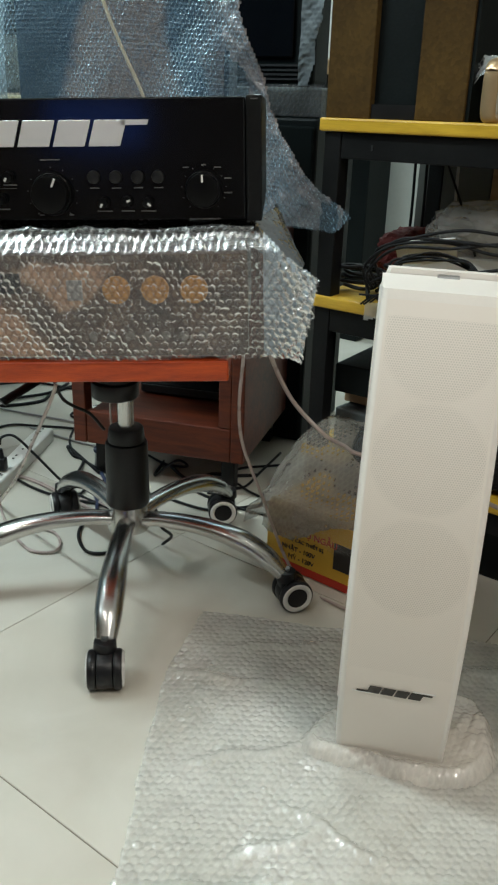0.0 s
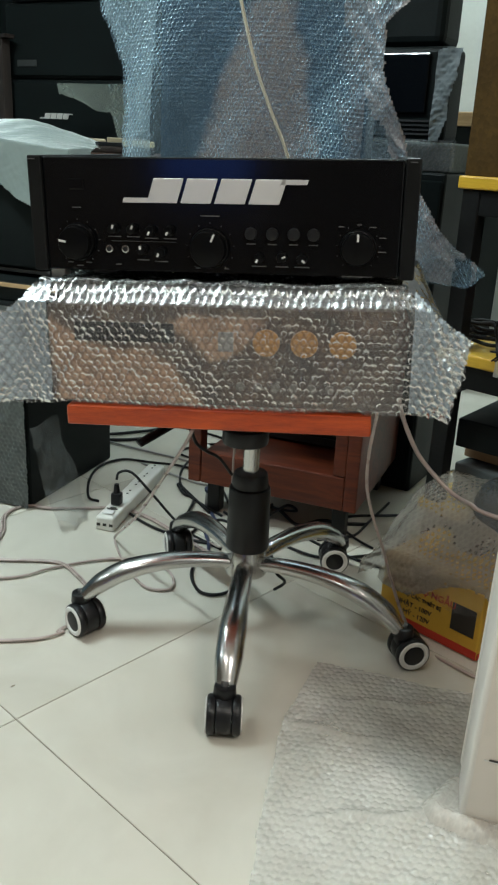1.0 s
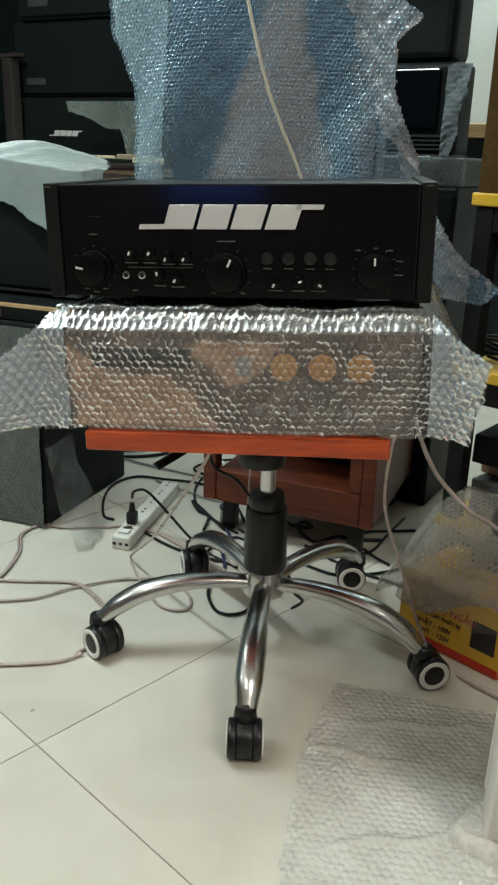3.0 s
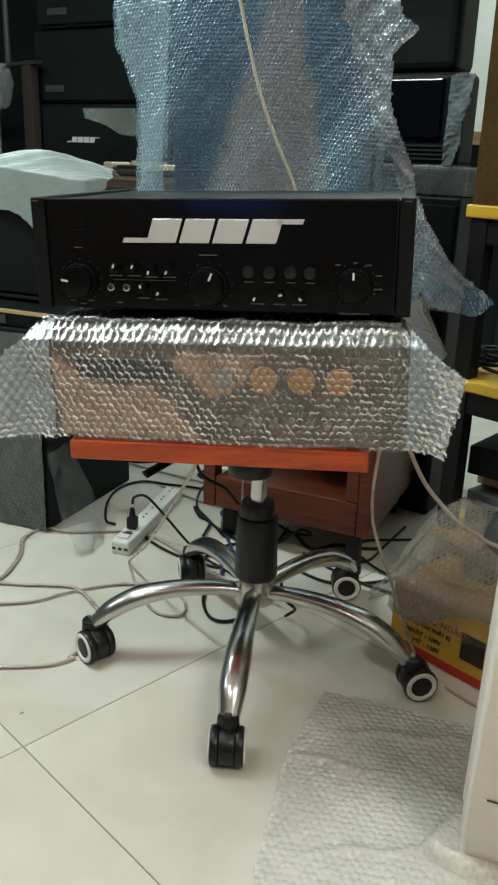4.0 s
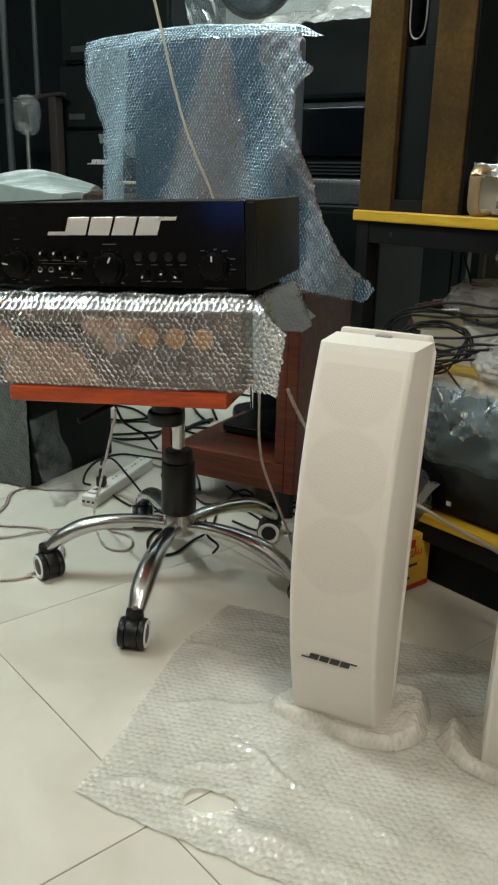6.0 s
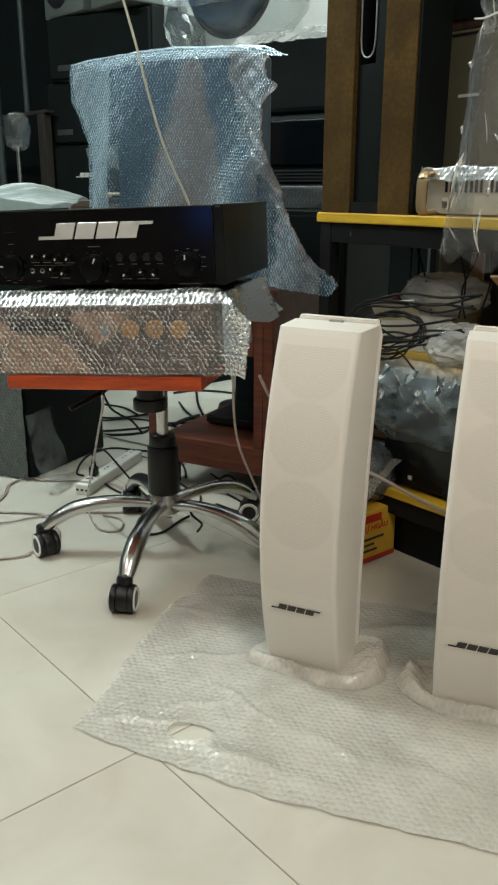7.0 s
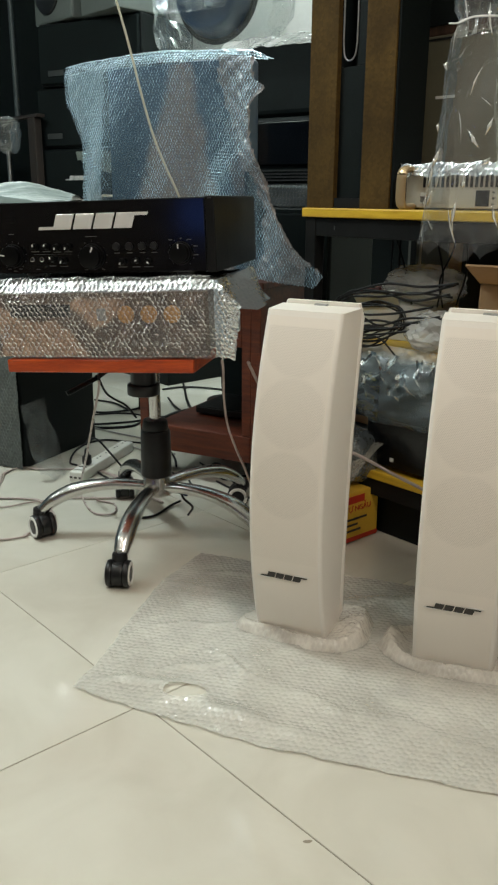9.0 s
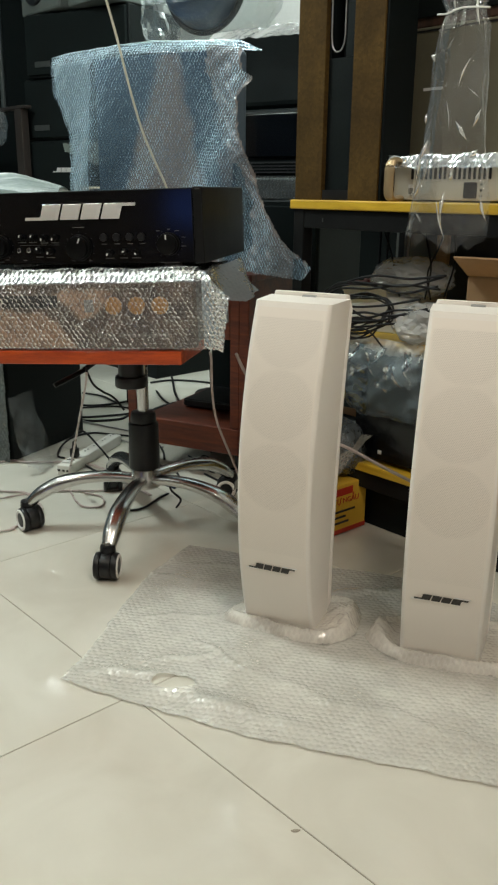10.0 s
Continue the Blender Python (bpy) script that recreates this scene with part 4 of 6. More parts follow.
# ---- sheets of bubble wrap on the floor ----
WRINKLES = ((-0.02, 0.60, 8, 0.008, 0.010, 0.07), (0.05, 0.66, 25, 0.007, 0.008, 0.06), (0.10, 0.555, -10, 0.010, 0.020, 0.08), (0.20, 0.53, -14, 0.007, 0.016, 0.10), (0.02, 0.80, 12, 0.006, 0.007, 0.08),
            (-0.03, 0.95, -8, 0.006, 0.006, 0.06), (0.12, 0.68, -35, 0.006, 0.006, 0.07), (0.28, 0.60, -24, 0.005, 0.012, 0.08), (0.45, 0.56, -20, 0.005, 0.014, 0.10), (0.37, 0.98, 15, 0.010, 0.014, 0.10), (0.06, 1.03, 5, 0.005, 0.008, 0.10))


def floor_sheet(name, outline, label, seed, hole=None, high=0.0014):
    xs, ys = [p[0] for p in outline], [p[1] for p in outline]

    def bend(a, b):
        z = 0.0035 + 0.0012 * np.clip(fold(a, b, seed, 0.6), -0.8, 2)
        for x0, y0, turn, high, wide, long in WRINKLES:
            c, s2 = math.cos(radians(turn)), math.sin(radians(turn))
            along, off = (a - x0) * c + (b - y0) * s2, (b - y0) * c - (a - x0) * s2
            z = z + 0.6 * high * np.exp(-((off + 0.004 * np.sin(along * 60)) / wide) ** 2 - (along / long) ** 4)
        return a, b, z

    def keep(a, b):
        w, w2 = edge_noise(a, b, seed, 0.003), edge_noise(b, a, seed + 3, 0.003)
        ok = inside(a + w, b + w2, outline)
        if hole:
            (hx, hy), (ra, rb) = hole
            ok &= ((a - hx + w) / ra) ** 2 + ((b - hy + w2) / rb) ** 2 > 1
        return ok

    s = sheet(name, bend, min(xs), max(xs), min(ys), max(ys), WRAP_FLOOR, None, "", keep, 0.0112, high, 0.0018, 0.0012, seed, "", 3.0)
    return tagged(s, label, "bubble wrap", "wrap sheets on the floor", "")


floor_sheet("bubble_wrap_sheet", [(-0.063, 1.118), (-0.105, 0.96), (-0.115, 0.80), (-0.116, 0.66), (-0.128, 0.556), (-0.075, 0.536), (0.05, 0.508), (0.197, 0.474), (0.342, 0.460), (0.52, 0.444), (0.86, 0.40), (0.95, 0.62), (0.92, 0.92), (0.60, 0.98), (0.42, 1.055), (0.30, 1.07), (0.14, 1.085)],
            "torn sheet of clear bubble wrap spread on the tiles", 1.7, ((0.056, 0.584), (0.036, 0.022)))


# ---- the wrapped screen on the wooden cabinet ----
def cabinet():
    c = thing("wooden_cabinet", pose(-0.013, 1.533, 0, 0, 0, -15), "red-brown open-fronted wooden cabinet standing on black feet", "cabinet")
    Wd, D, Z0, Z1 = 0.385, 0.40, 0.083, 0.555
    part("side_panel", box(-0.028, 0.0, 0.0, D, Z0, Z1, 0.003), CAB_WOOD, c)
    part("front_post", box(-Wd, -Wd + 0.03, 0.0, 0.035, Z0, Z1, 0.003), CAB_WOOD, c)
    part("back_post", box(-Wd + 0.14, -Wd + 0.175, D - 0.04, D - 0.006, Z0 + 0.069, Z1, 0.003), BLACK_METAL, c, "black steel back post")
    part("front_post", box(-0.055, -0.0285, 0.001, 0.03, Z0 + 0.076, Z1 - 0.03, 0.002), CAB_WOOD, c)
    part("bottom_rail", box(-Wd + 0.031, -0.029, 0.001, 0.024, Z0, Z0 + 0.074, 0.003), CAB_WOOD, c)
    part("bottom_board", box(-Wd + 0.031, -0.029, 0.025, D - 0.014, Z0 + 0.05, Z0 + 0.068), CAB_WOOD, c)
    part("upper_rail", box(-Wd + 0.031, -0.056, 0.001, 0.019, 0.40, Z1 - 0.001, 0.002), CAB_WOOD, c)
    part("top_board", box(-Wd - 0.012, 0.012, -0.012, D + 0.005, Z1, Z1 + 0.018, 0.003), CAB_WOOD, c)
    for x in (-Wd + 0.03, -0.06):
        for y in (0.04, D - 0.06):
            part("foot", box(x, x + 0.03, y, y + 0.03, 0, Z0, 0.003), BLACK_PLASTIC, c)
    return c


cabinet()
b = thing("black_device", pose(-0.013, 1.533, 0.1515, 0, 0, -15), "flat black device lying on the cabinet's lower board", "device")
part("case", box(-0.30, -0.07, 0.17, 0.36, 0.004, 0.026, 0.004), BLACK_METAL, b)
part("front_lip", box(-0.295, -0.075, 0.164, 0.1695, 0.006, 0.024, 0.002), BLACK_PLASTIC, b, "dark front lip")
for x in (-0.28, -0.11):
    part("foot", box(x, x + 0.02, 0.19, 0.21, 0.0, 0.004), DARK_HANDLE, b)


def wrapped_screen():
    s = thing("wrapped_screen", pose(-0.2965, 1.614, 0.573, 0, 0, -17.6), "flat screen wrapped in bluish bubble wrap, brown reflections painted beneath", "screen")
    part("screen_body", box(-0.196, 0.235, 0.035, 0.10, 0.02, 0.535, 0.012, 3), NAVY, s, "dark navy screen")
    # the wrap's brown reflection is painted into this layer as a tapering band
    toned_panel("reflection_layer", s, "navy layer with a brown reflection painted in as a tapering band", (-0.190, 0.232), (0.024, 0.530), 0.030, NAVY_BAND,
                lambda x, z: soft_step(x - (-0.165 + 0.36 * (z - 0.02)) + 0.012 * fold(x, z, 1.0, 0.16), 0.03) * soft_step(0.205 - 0.25 * np.clip(z - 0.02, 0, 1) ** 0.9 - x + 0.012 * fold(z, x, 3.0, 0.16), 0.025) * (1 - 0.25 * np.clip((z - 0.36) / 0.16, 0, 1))
                + 0.5 * soft_step(x - 0.19 + 0.02 * fold(x, z, 5.0, 0.14), 0.03) * soft_step(z - 0.2, 0.1))
    part("foot", box(-0.16, 0.16, 0.0, 0.17, 0.0, 0.019, 0.004), BLACK_PLASTIC, s, "black foot")
    zs = (0.0, 0.19, 0.26, 0.345, 0.40, 0.446, 0.53)
    left = (-0.242, -0.242, -0.242, -0.246, -0.272, -0.300, -0.307)
    rz = (0.0, 0.03, 0.078, 0.168, 0.257, 0.346, 0.415, 0.44, 0.455, 0.481, 0.54)
    right = (0.47, 0.500, 0.430, 0.355, 0.321, 0.283, 0.276, 0.30, 0.321, 0.284, 0.276)

    def bend(a, b):
        # b: down from the back of the top
        top = 0.13
        over = np.clip(b - top, 0, None)
        zt = 0.573 - 0.10 * np.clip(np.abs(a + 0.02) - 0.06, 0, 1) ** 1.2 * 0.9 - 0.012
        z = np.where(b < top, zt - 0.05 * (top - b), zt - over)
        y = np.where(b < top, 0.125 - b * 1.13, -0.022)
        y = y + 0.018 * np.sin(a * 13 + 3.0 * over) * np.clip(over * 4, 0, 1) + 0.010 * np.sin(a * 31 + 9 * over + 1) * np.clip(over * 3, 0, 1)
        y = y - 0.16 * np.clip(a - 0.26, 0, 1) - 0.22 * np.clip(a - 0.36, 0, 1) + 0.10 * np.clip(-0.25 - a, 0, 1)
        soft = np.exp(-((b - top) / 0.02) ** 2) * 0.008
        return a, y + soft, z - soft

    def keep(a, b):
        over = np.clip(b - 0.13, 0, None)
        zt = 0.573 - 0.10 * np.clip(np.abs(a + 0.02) - 0.06, 0, 1) ** 1.2 * 0.9 - 0.012
        z = zt - over
        w = edge_noise(a, b, 2.0, 0.004)
        ok = (a > np.interp(z, zs, left) + w) & (a < np.interp(z, rz, right) + w)
        ok &= (b > 0.14) | (a < 0.262)
        hem = np.where(a > 0.2, 0.0 + 0.13 * np.clip(0.33 - a, 0, 1), 0.02)
        return ok & (z > hem + w)

    sheet("bubble_wrap", bend, -0.325, 0.52, 0.0, 0.66, WRAP_BLUE, s, "bluish bubble wrap with a flared lower hem", keep, 0.0086, 0.0027, 0.0014, 0.0019, 3.0, "", 1.4)

    def behind(a, b):
        x, y, z = bend(a, b)
        return x, y + 0.014 + 0.0045 * fold(a, b, 2.5, 0.055), z

    def brown(a, b):
        z = 0.555 - np.clip(b - 0.13, 0, None)
        return keep(a, b) & (a > np.interp(z, (0.0, 0.19, 0.25, 0.30, 0.395, 0.485, 0.54), (0.30, 0.315, 0.295, 0.255, 0.205, 0.178, 0.17)) + edge_noise(a, b, 6.0, 0.01))

    # added layer that gives the wrap's side its grey-brown reflections
    sheet("sheen_layer", behind, 0.16, 0.48, 0.14, 0.66, BROWN_SHEEN, s, "crumpled grey-brown layer standing in for reflections along the side", brown, 0.012, 0.0, 0.004, 0.004, 4.0)

    def second(a, b):
        x, y, z = bend(a, b)
        return x, y + 0.014, z - 0.003

    sheet("inner_wrap", second, -0.325, -0.176, 0.0, 0.66, WRAP_PALE, s, "second layer of bubble wrap", lambda a, b: keep(a, b) & (b > 0.15), 0.010, 0.0014, 0.0022, 0.002, 8.0)
    return s


wrapped_screen()
cord = sweep("cream_string", [(-0.150, 1.40, 0.66), (-0.183, 1.40, 0.772), (-0.215, 1.40, 0.842), (-0.242, 1.40, 0.905), (-0.268, 1.40, 0.99), (-0.30, 1.40, 1.115), (-0.335, 1.40, 1.235), (-0.375, 1.40, 1.37), (-0.41, 1.40, 1.5), (-0.44, 1.40, 1.75), (-0.45, 1.40, 2.2), (-0.45, 1.40, 2.75)], 0.0028, CORD)
tagged(cord, "thin cream cord hanging from the ceiling", "cord")


# ---- the steel rack with yellow shelves, and what it carries ----
RU0, RV0, RLEN, RDEP = -0.790, 1.215, 1.45, 0.45
_p = Vector((0.1, 1.446, 0))
RU0, RV0 = _p.dot(RU), _p.dot(RV)


def rack_pose(du, dv, z, turn=0.0):
    """A place on the rack: along from its end, in from its front, height."""
    return room_pose(RU0 + du, RV0 + dv, z, turn)


def steel_rack():
    r = thing("storage_rack", rack_pose(0, 0, 0), "black steel rack with yellow painted wooden shelves, crowded with gear", "rack")
    for x in (0.008, RLEN - 0.04):
        for y in (0.006, RDEP - 0.04):
            part("post", box(x, x + 0.032, y, y + 0.032, 0, 0.736, 0.002), BLACK_METAL, r)
    for x in (0.70,):
        part("post", box(x, x + 0.032, RDEP - 0.04, RDEP - 0.008, 0, 0.736, 0.002), BLACK_METAL, r)
    for z, wood in ((0.737, YELLOW), (0.442, YELLOW), (0.150, YELLOW)):
        part("shelf", box(0.0, RLEN, 0.0, RDEP, z, z + 0.021, 0.003), wood, r, "yellow painted plank shelf")
        part("front_beam", box(0.0405, RLEN - 0.0405, 0.008, 0.036, z - 0.042, z - 0.0005, 0.002), BLACK_METAL, r, "black steel beam")
        part("back_beam", box(0.0405, RLEN - 0.0405, RDEP - 0.036, RDEP - 0.010, z - 0.042, z - 0.0005, 0.002), BLACK_METAL, r)
        part("end_beam", box(0.010, 0.036, 0.0385, RDEP - 0.0405, z - 0.042, z - 0.0005, 0.002), BLACK_METAL, r)
    return r


RACK_THING = steel_rack()
part("print_bar", box(0.098, 0.101, 0.0068, 0.0079, 0.710, 0.719), DULL_PLATE, RACK_THING)
# added board whose dim colour gives the shaded wall behind the rack
b = thing("dim_wall_panel", rack_pose(-0.04, RDEP + 0.012, 0.0, 0), "dim grey-green board added to stand for the shaded wall", "board")
part("panel", box(0.0, 1.10, 0.0, 0.012, 0.0, 0.735, 0.002), mat("dim_wall_tone", (0.075, 0.08, 0.072), 0.6, var=0.2), b)


def tall_speaker():
    """A tall black speaker between two raw chipboard flanks, with a recessed grip."""
    t = thing("tall_speaker", rack_pose(0.004, 0.012, 0.758), "tall black speaker with raw brown chipboard flanks", "speaker")
    H = 0.95
    part("flank", box(0.0, 0.083, 0.0, 0.098, 0, H, 0.0015), CHIP, t, "raw brown chipboard flank")
    part("flank", box(0.163, 0.245, 0.0, 0.098, 0, H, 0.0015), CHIP, t, "raw brown chipboard flank")
    part("black_back", box(0.084, 0.162, 0.012, 0.094, 0, 0.295), BLACK_BOX, t, "black back panel")
    part("black_strip", box(0.084, 0.090, 0.012, 0.094, 0.2955, H), BLACK_BOX, t)
    part("black_strip", box(0.131, 0.162, 0.012, 0.094, 0.2955, H), BLACK_BOX, t)
    part("grip_recess", box(0.0905, 0.1305, 0.05, 0.094, 0.2955, H), BLACK_BOX, t, "deep black grip recess")
    loop = [(0.1005, 0.010, H - 0.02), (0.1005, 0.010, 0.40), (0.1015, 0.010, 0.325), (0.108, 0.010, 0.303), (0.120, 0.010, 0.297), (0.132, 0.010, 0.303), (0.1385, 0.010, 0.325), (0.1395, 0.010, 0.40), (0.1395, 0.010, H - 0.02)]
    sweep("grip_rim", [(x - 0.010, y, z + 0.010) for x, y, z in loop], 0.0018, STEEL, t, "thin pale rim of the grip", 8)
    part("batten", box(0.084, 0.162, 0.003, 0.0115, 0.0, 0.022), BLACK_PLASTIC, t)
    part("side_skin", box(0.2455, 0.251, 0.004, 0.098, 0, H), BLACK_BOX, t, "black side skin")
    return t


tall_speaker()
b = thing("olive_box", rack_pose(0.070, 0.20, 0.758, 0), "olive-brown flat box standing on the upper shelf", "box")
part("carcass", box(0.0, 0.49, 0.0, 0.2, 0, 0.365, 0.004), OLIVE, b)
part("lid_line", box(0.002, 0.488, -0.002, 0.0, 0.355, 0.359), BLACK_PLASTIC, b)
part("name_bar", box(0.145, 0.195, -0.002, 0.0, 0.235, 0.241), MARK, b, "pale maker's bar")
b = thing("dark_speaker", rack_pose(0.12, 0.21, 1.124, 0), "dark brown wooden speaker on top of the box", "speaker")
part("carcass", box(0.0, 0.45, 0.0, 0.2, 0, 0.5, 0.004), DARK_WOOD, b)
part("front_cloth", box(0.02, 0.43, -0.006, -0.0005, 0.02, 0.48, 0.002), BLACK_CLOTH, b)


def gold_amplifier():
    g = thing("gold_amplifier", rack_pose(0.272, 0.018, 0.7585, 0), "gold slotted power amplifier with loop handle under bubble wrap", "amplifier")
    W = 0.44
    part("case", box(0.0, W, 0.03, 0.30, 0.006, 0.082, 0.003), PALE_GOLD, g, "pale gold case")
    part("front_panel", box(0.0, W, 0.022, 0.0295, 0.003, 0.084, 0.002), mat("champagne_silver_panel", (0.50, 0.46, 0.38), 0.4, 0.3, var=0.06), g, "pale gold front")
    for i in range(34):
        if i % 9 == 8:
            continue
        part("vent_slot", box(0.045 + i * 0.0115, 0.0508 + i * 0.0115, 0.0208, 0.0225, 0.044, 0.074), BLACK_PLASTIC, g)
    part("label_patch", box(0.04, 0.054, 0.0206, 0.022, 0.012, 0.034), PAPER, g, "small white label")
    for i in range(5):
        part("label_mark", box(0.041 + 0.0026 * i, 0.0422 + 0.0026 * i, 0.0199, 0.0204, 0.014, 0.027), DARK_MARK, g)
    part("dark_inset", box(0.175, 0.205, 0.0205, 0.022, 0.008, 0.038), BLACK_PLASTIC, g, "dark inset")
    for i in range(3):
        part("indicator", can(0.0025, 0.0025, 0.002, (0.215, 0.022, 0.012 + i * 0.011), "y", 10), BLACK_PLASTIC, g, "", True)
    for x in (0.006, W - 0.03):
        loop = [(x + 0.012, 0.022, 0.006), (x + 0.012, -0.004, 0.004), (x + 0.012, -0.016, 0.014), (x + 0.012, -0.018, 0.042), (x + 0.012, -0.016, 0.070), (x + 0.012, -0.004, 0.081), (x + 0.012, 0.022, 0.079)]
        sweep("handle", loop, 0.012, GOLD, g, "gold loop handle", 14, 8, 0.55)
    sheet("bubble_wrap", lambda a, b: (np.maximum(a, -0.012 + 0.35 * a), 0.262 - np.minimum(b, 0.25) - 0.25 * np.clip(b - 0.25, 0, 1), 0.092 - np.clip(b - 0.25, 0, 1) * 0.95 - np.clip(-0.01 - a, 0, 1) * 1.5 + 0.003 * fold(a, b, 2, 0.1)), -0.055, 0.45, 0.0, 0.278, WRAP_DENSE, g, "bubble wrap laid over the top", None, 0.0110, 0.0016, 0.0028, 0.0018, 3.0)
    return g


gold_amplifier()


def hanging_bag():
    """A long clear bag gathered by a tie above, stiff and faceted, flaring below, in front of the rack."""
    bag = thing("hanging_bag", rack_pose(0.50, -0.070, 0.02), "long clear plastic bag hanging in front of the rack", "plastic bag")
    rnd = random.Random(31)
    na, nb = 34, 44
    verts, faces = [], []
    for j in range(nb + 1):
        t = j / nb
        z = 1.42 - 0.74 * t
        r = 0.033 + 0.020 * t + 0.045 * max(0, t - 0.55) ** 1.2 + 0.02 * max(0, 0.1 - t) * 8 - 0.012 * math.exp(-((t - 0.486) / 0.02) ** 2)
        for i in range(na):
            a = 2 * math.pi * (i + rnd.uniform(-0.3, 0.3)) / na
            q = Vector((math.cos(a), math.sin(a), 0))
            w = 1 + 0.20 * noise.noise(Vector((q.x * 1.6, q.y * 1.6, t * 2.0 + 5))) + 0.22 * (0.3 - abs(noise.noise(Vector((q.x * 2.6, q.y * 2.6, t * 3.2))))) + 0.10 * noise.noise(Vector((q.x * 3, q.y * 3, t * 9)))
            sag = 0.05 * noise.noise(Vector((q.x * 1.2, q.y * 1.2, 9))) * max(0, t - 0.8) * 5
            verts.append((r * w * math.cos(a) * 1.2 - 0.012 * t, r * w * math.sin(a) * 0.45, z + sag + rnd.uniform(-0.004, 0.004)))
    for j in range(nb):
        for i in range(na):
            k, o = (i + 1) % na, (i + j) % 2
            p, q2, r2, s2 = j * na + i, j * na + k, (j + 1) * na + k, (j + 1) * na + i
            faces += [(p, q2, r2), (p, r2, s2)] if o else [(p, q2, s2), (q2, r2, s2)]
    mesh_object("bag_film", verts, faces, BAG, bag, "", False)
    # pale strips laid on the bag's creases in place of glints
    for k in range(34):
        i, j0, n = rnd.randrange(na // 2, na), nb - 1 - int((nb - 10) * rnd.random() ** 1.6), rnd.randrange(1, 4)
        p, q = (Vector(verts[j * na + (i + o) % na]) + Vector((0, -0.002, 0)) for j, o in ((j0, 0), (max(6, j0 - n), rnd.choice((-2, -1, 0, 1, 2)))))
        mid = p.lerp(q, 0.5) + Vector((rnd.uniform(-0.003, 0.003), -0.002, 0))
        sweep("crease", [p, mid, q], 0.0012, BAG_GLINT, bag, "" if k else "white strip standing in for a glint along a crease", 5, 3, 1.0, (0.0003, rnd.uniform(0.0010, 0.0050), 0.0003))
    sweep("tie", [(-0.055, -0.014, 1.060), (-0.03, -0.021, 1.057), (0.0, -0.023, 1.062), (0.03, -0.020, 1.060), (0.05, -0.01, 1.058)], 0.0016, MARK, bag, "white tie round the gathered neck", 8, 5)
    sweep("string", [(0, 0, 1.40), (0.004, 0.002, 1.6), (0.0, 0.0, 2.2), (0.0, 0.0, CEILING - 0.021)], 0.002, CORD, bag, "thin cream string")
    return bag


hanging_bag()


def coil(name, m, turns, r, material, label, seed, thick=0.0032, lift=0.012):
    rnd = random.Random(seed)
    pts = []
    for k in range(turns * 8):
        a = k * math.pi / 4 + rnd.uniform(-0.15, 0.15)
        rr = r * rnd.uniform(0.72, 1.15)
        pts.append((rr * 1.25 * math.cos(a), rr * 0.85 * math.sin(a), thick + lift * (k / (turns * 8)) * turns * 0.5 + rnd.uniform(0, 0.006)))
    pts.append((pts[-1][0] + 0.05, pts[-1][1] - 0.03, thick))
    ob = sweep(name, pts, thick, material, None, "", 7, 6)
    ob.matrix_world = m
    return tagged(ob, label, "cable")


coil("cable_coil", rack_pose(0.225, 0.012, 0.505, 6) @ pose(0, 0, 0, 50, 0, 0), 6, 0.064, CABLE_BLACK, "tangled black cables lying over white cartons", 3, 0.0021, 0.006)
coil("cable_coil", rack_pose(0.06, 0.075, 0.466, -20), 5, 0.034, CABLE_BLACK, "bundle of black cable on the yellow shelf", 5, 0.0035, 0.016)
coil("cable_coil", rack_pose(0.15, 0.16, 0.466, 30), 5, 0.055, CABLE_BLACK, "bundle of black cable on the yellow shelf", 9, 0.004, 0.016)
coil("cable_coil", rack_pose(0.36, 0.12, 0.47, 70), 4, 0.05, CABLE_BLACK, "tangled black cables lying over white cartons", 12, 0.0022, 0.02)
for du, pts in ((0.33, [(0, 0, 0.55), (0.01, 0, 0.62), (-0.015, 0.01, 0.69), (0.0, 0.02, 0.73)]), (0.345, [(0, 0, 0.55), (-0.012, 0, 0.61), (0.012, 0.01, 0.68), (0.004, 0.02, 0.73)]), (0.38, [(0, 0, 0.56), (0.02, 0, 0.64), (0.0, 0.01, 0.73)]), (0.16, [(0.10, 0.0, 0.55), (0.05, 0.03, 0.63), (0.01, 0.04, 0.70), (0.0, 0.05, 0.735)])):
    ob = sweep("hanging_cable", pts, 0.0021, CABLE_BLACK)
    ob.matrix_world = rack_pose(du, 0.10, 0.0)
    tagged(ob, "thin black cable hanging under the upper shelf", "cable", "hanging cables")
rnd = random.Random(7)
for k in range(9):
    x0 = 0.150 + 0.010 * k
    ob = sweep("loose_cable_end", [(x0 + 0.06, 0.02, 0.505), (x0 + 0.025, 0.0, 0.498), (x0 - 0.012 + rnd.uniform(-0.01, 0.01), -0.015, 0.487 + rnd.uniform(-0.01, 0.012)), (x0 - 0.035 + rnd.uniform(-0.012, 0.012), -0.022, 0.476 + rnd.uniform(-0.012, 0.025))], 0.0017, CABLE_BLACK)
    ob.matrix_world = rack_pose(0, 0, 0)
    tagged(ob, "loose end of a thin black cable over the shelf edge", "cable", "loose cable ends")
rnd = random.Random(23)
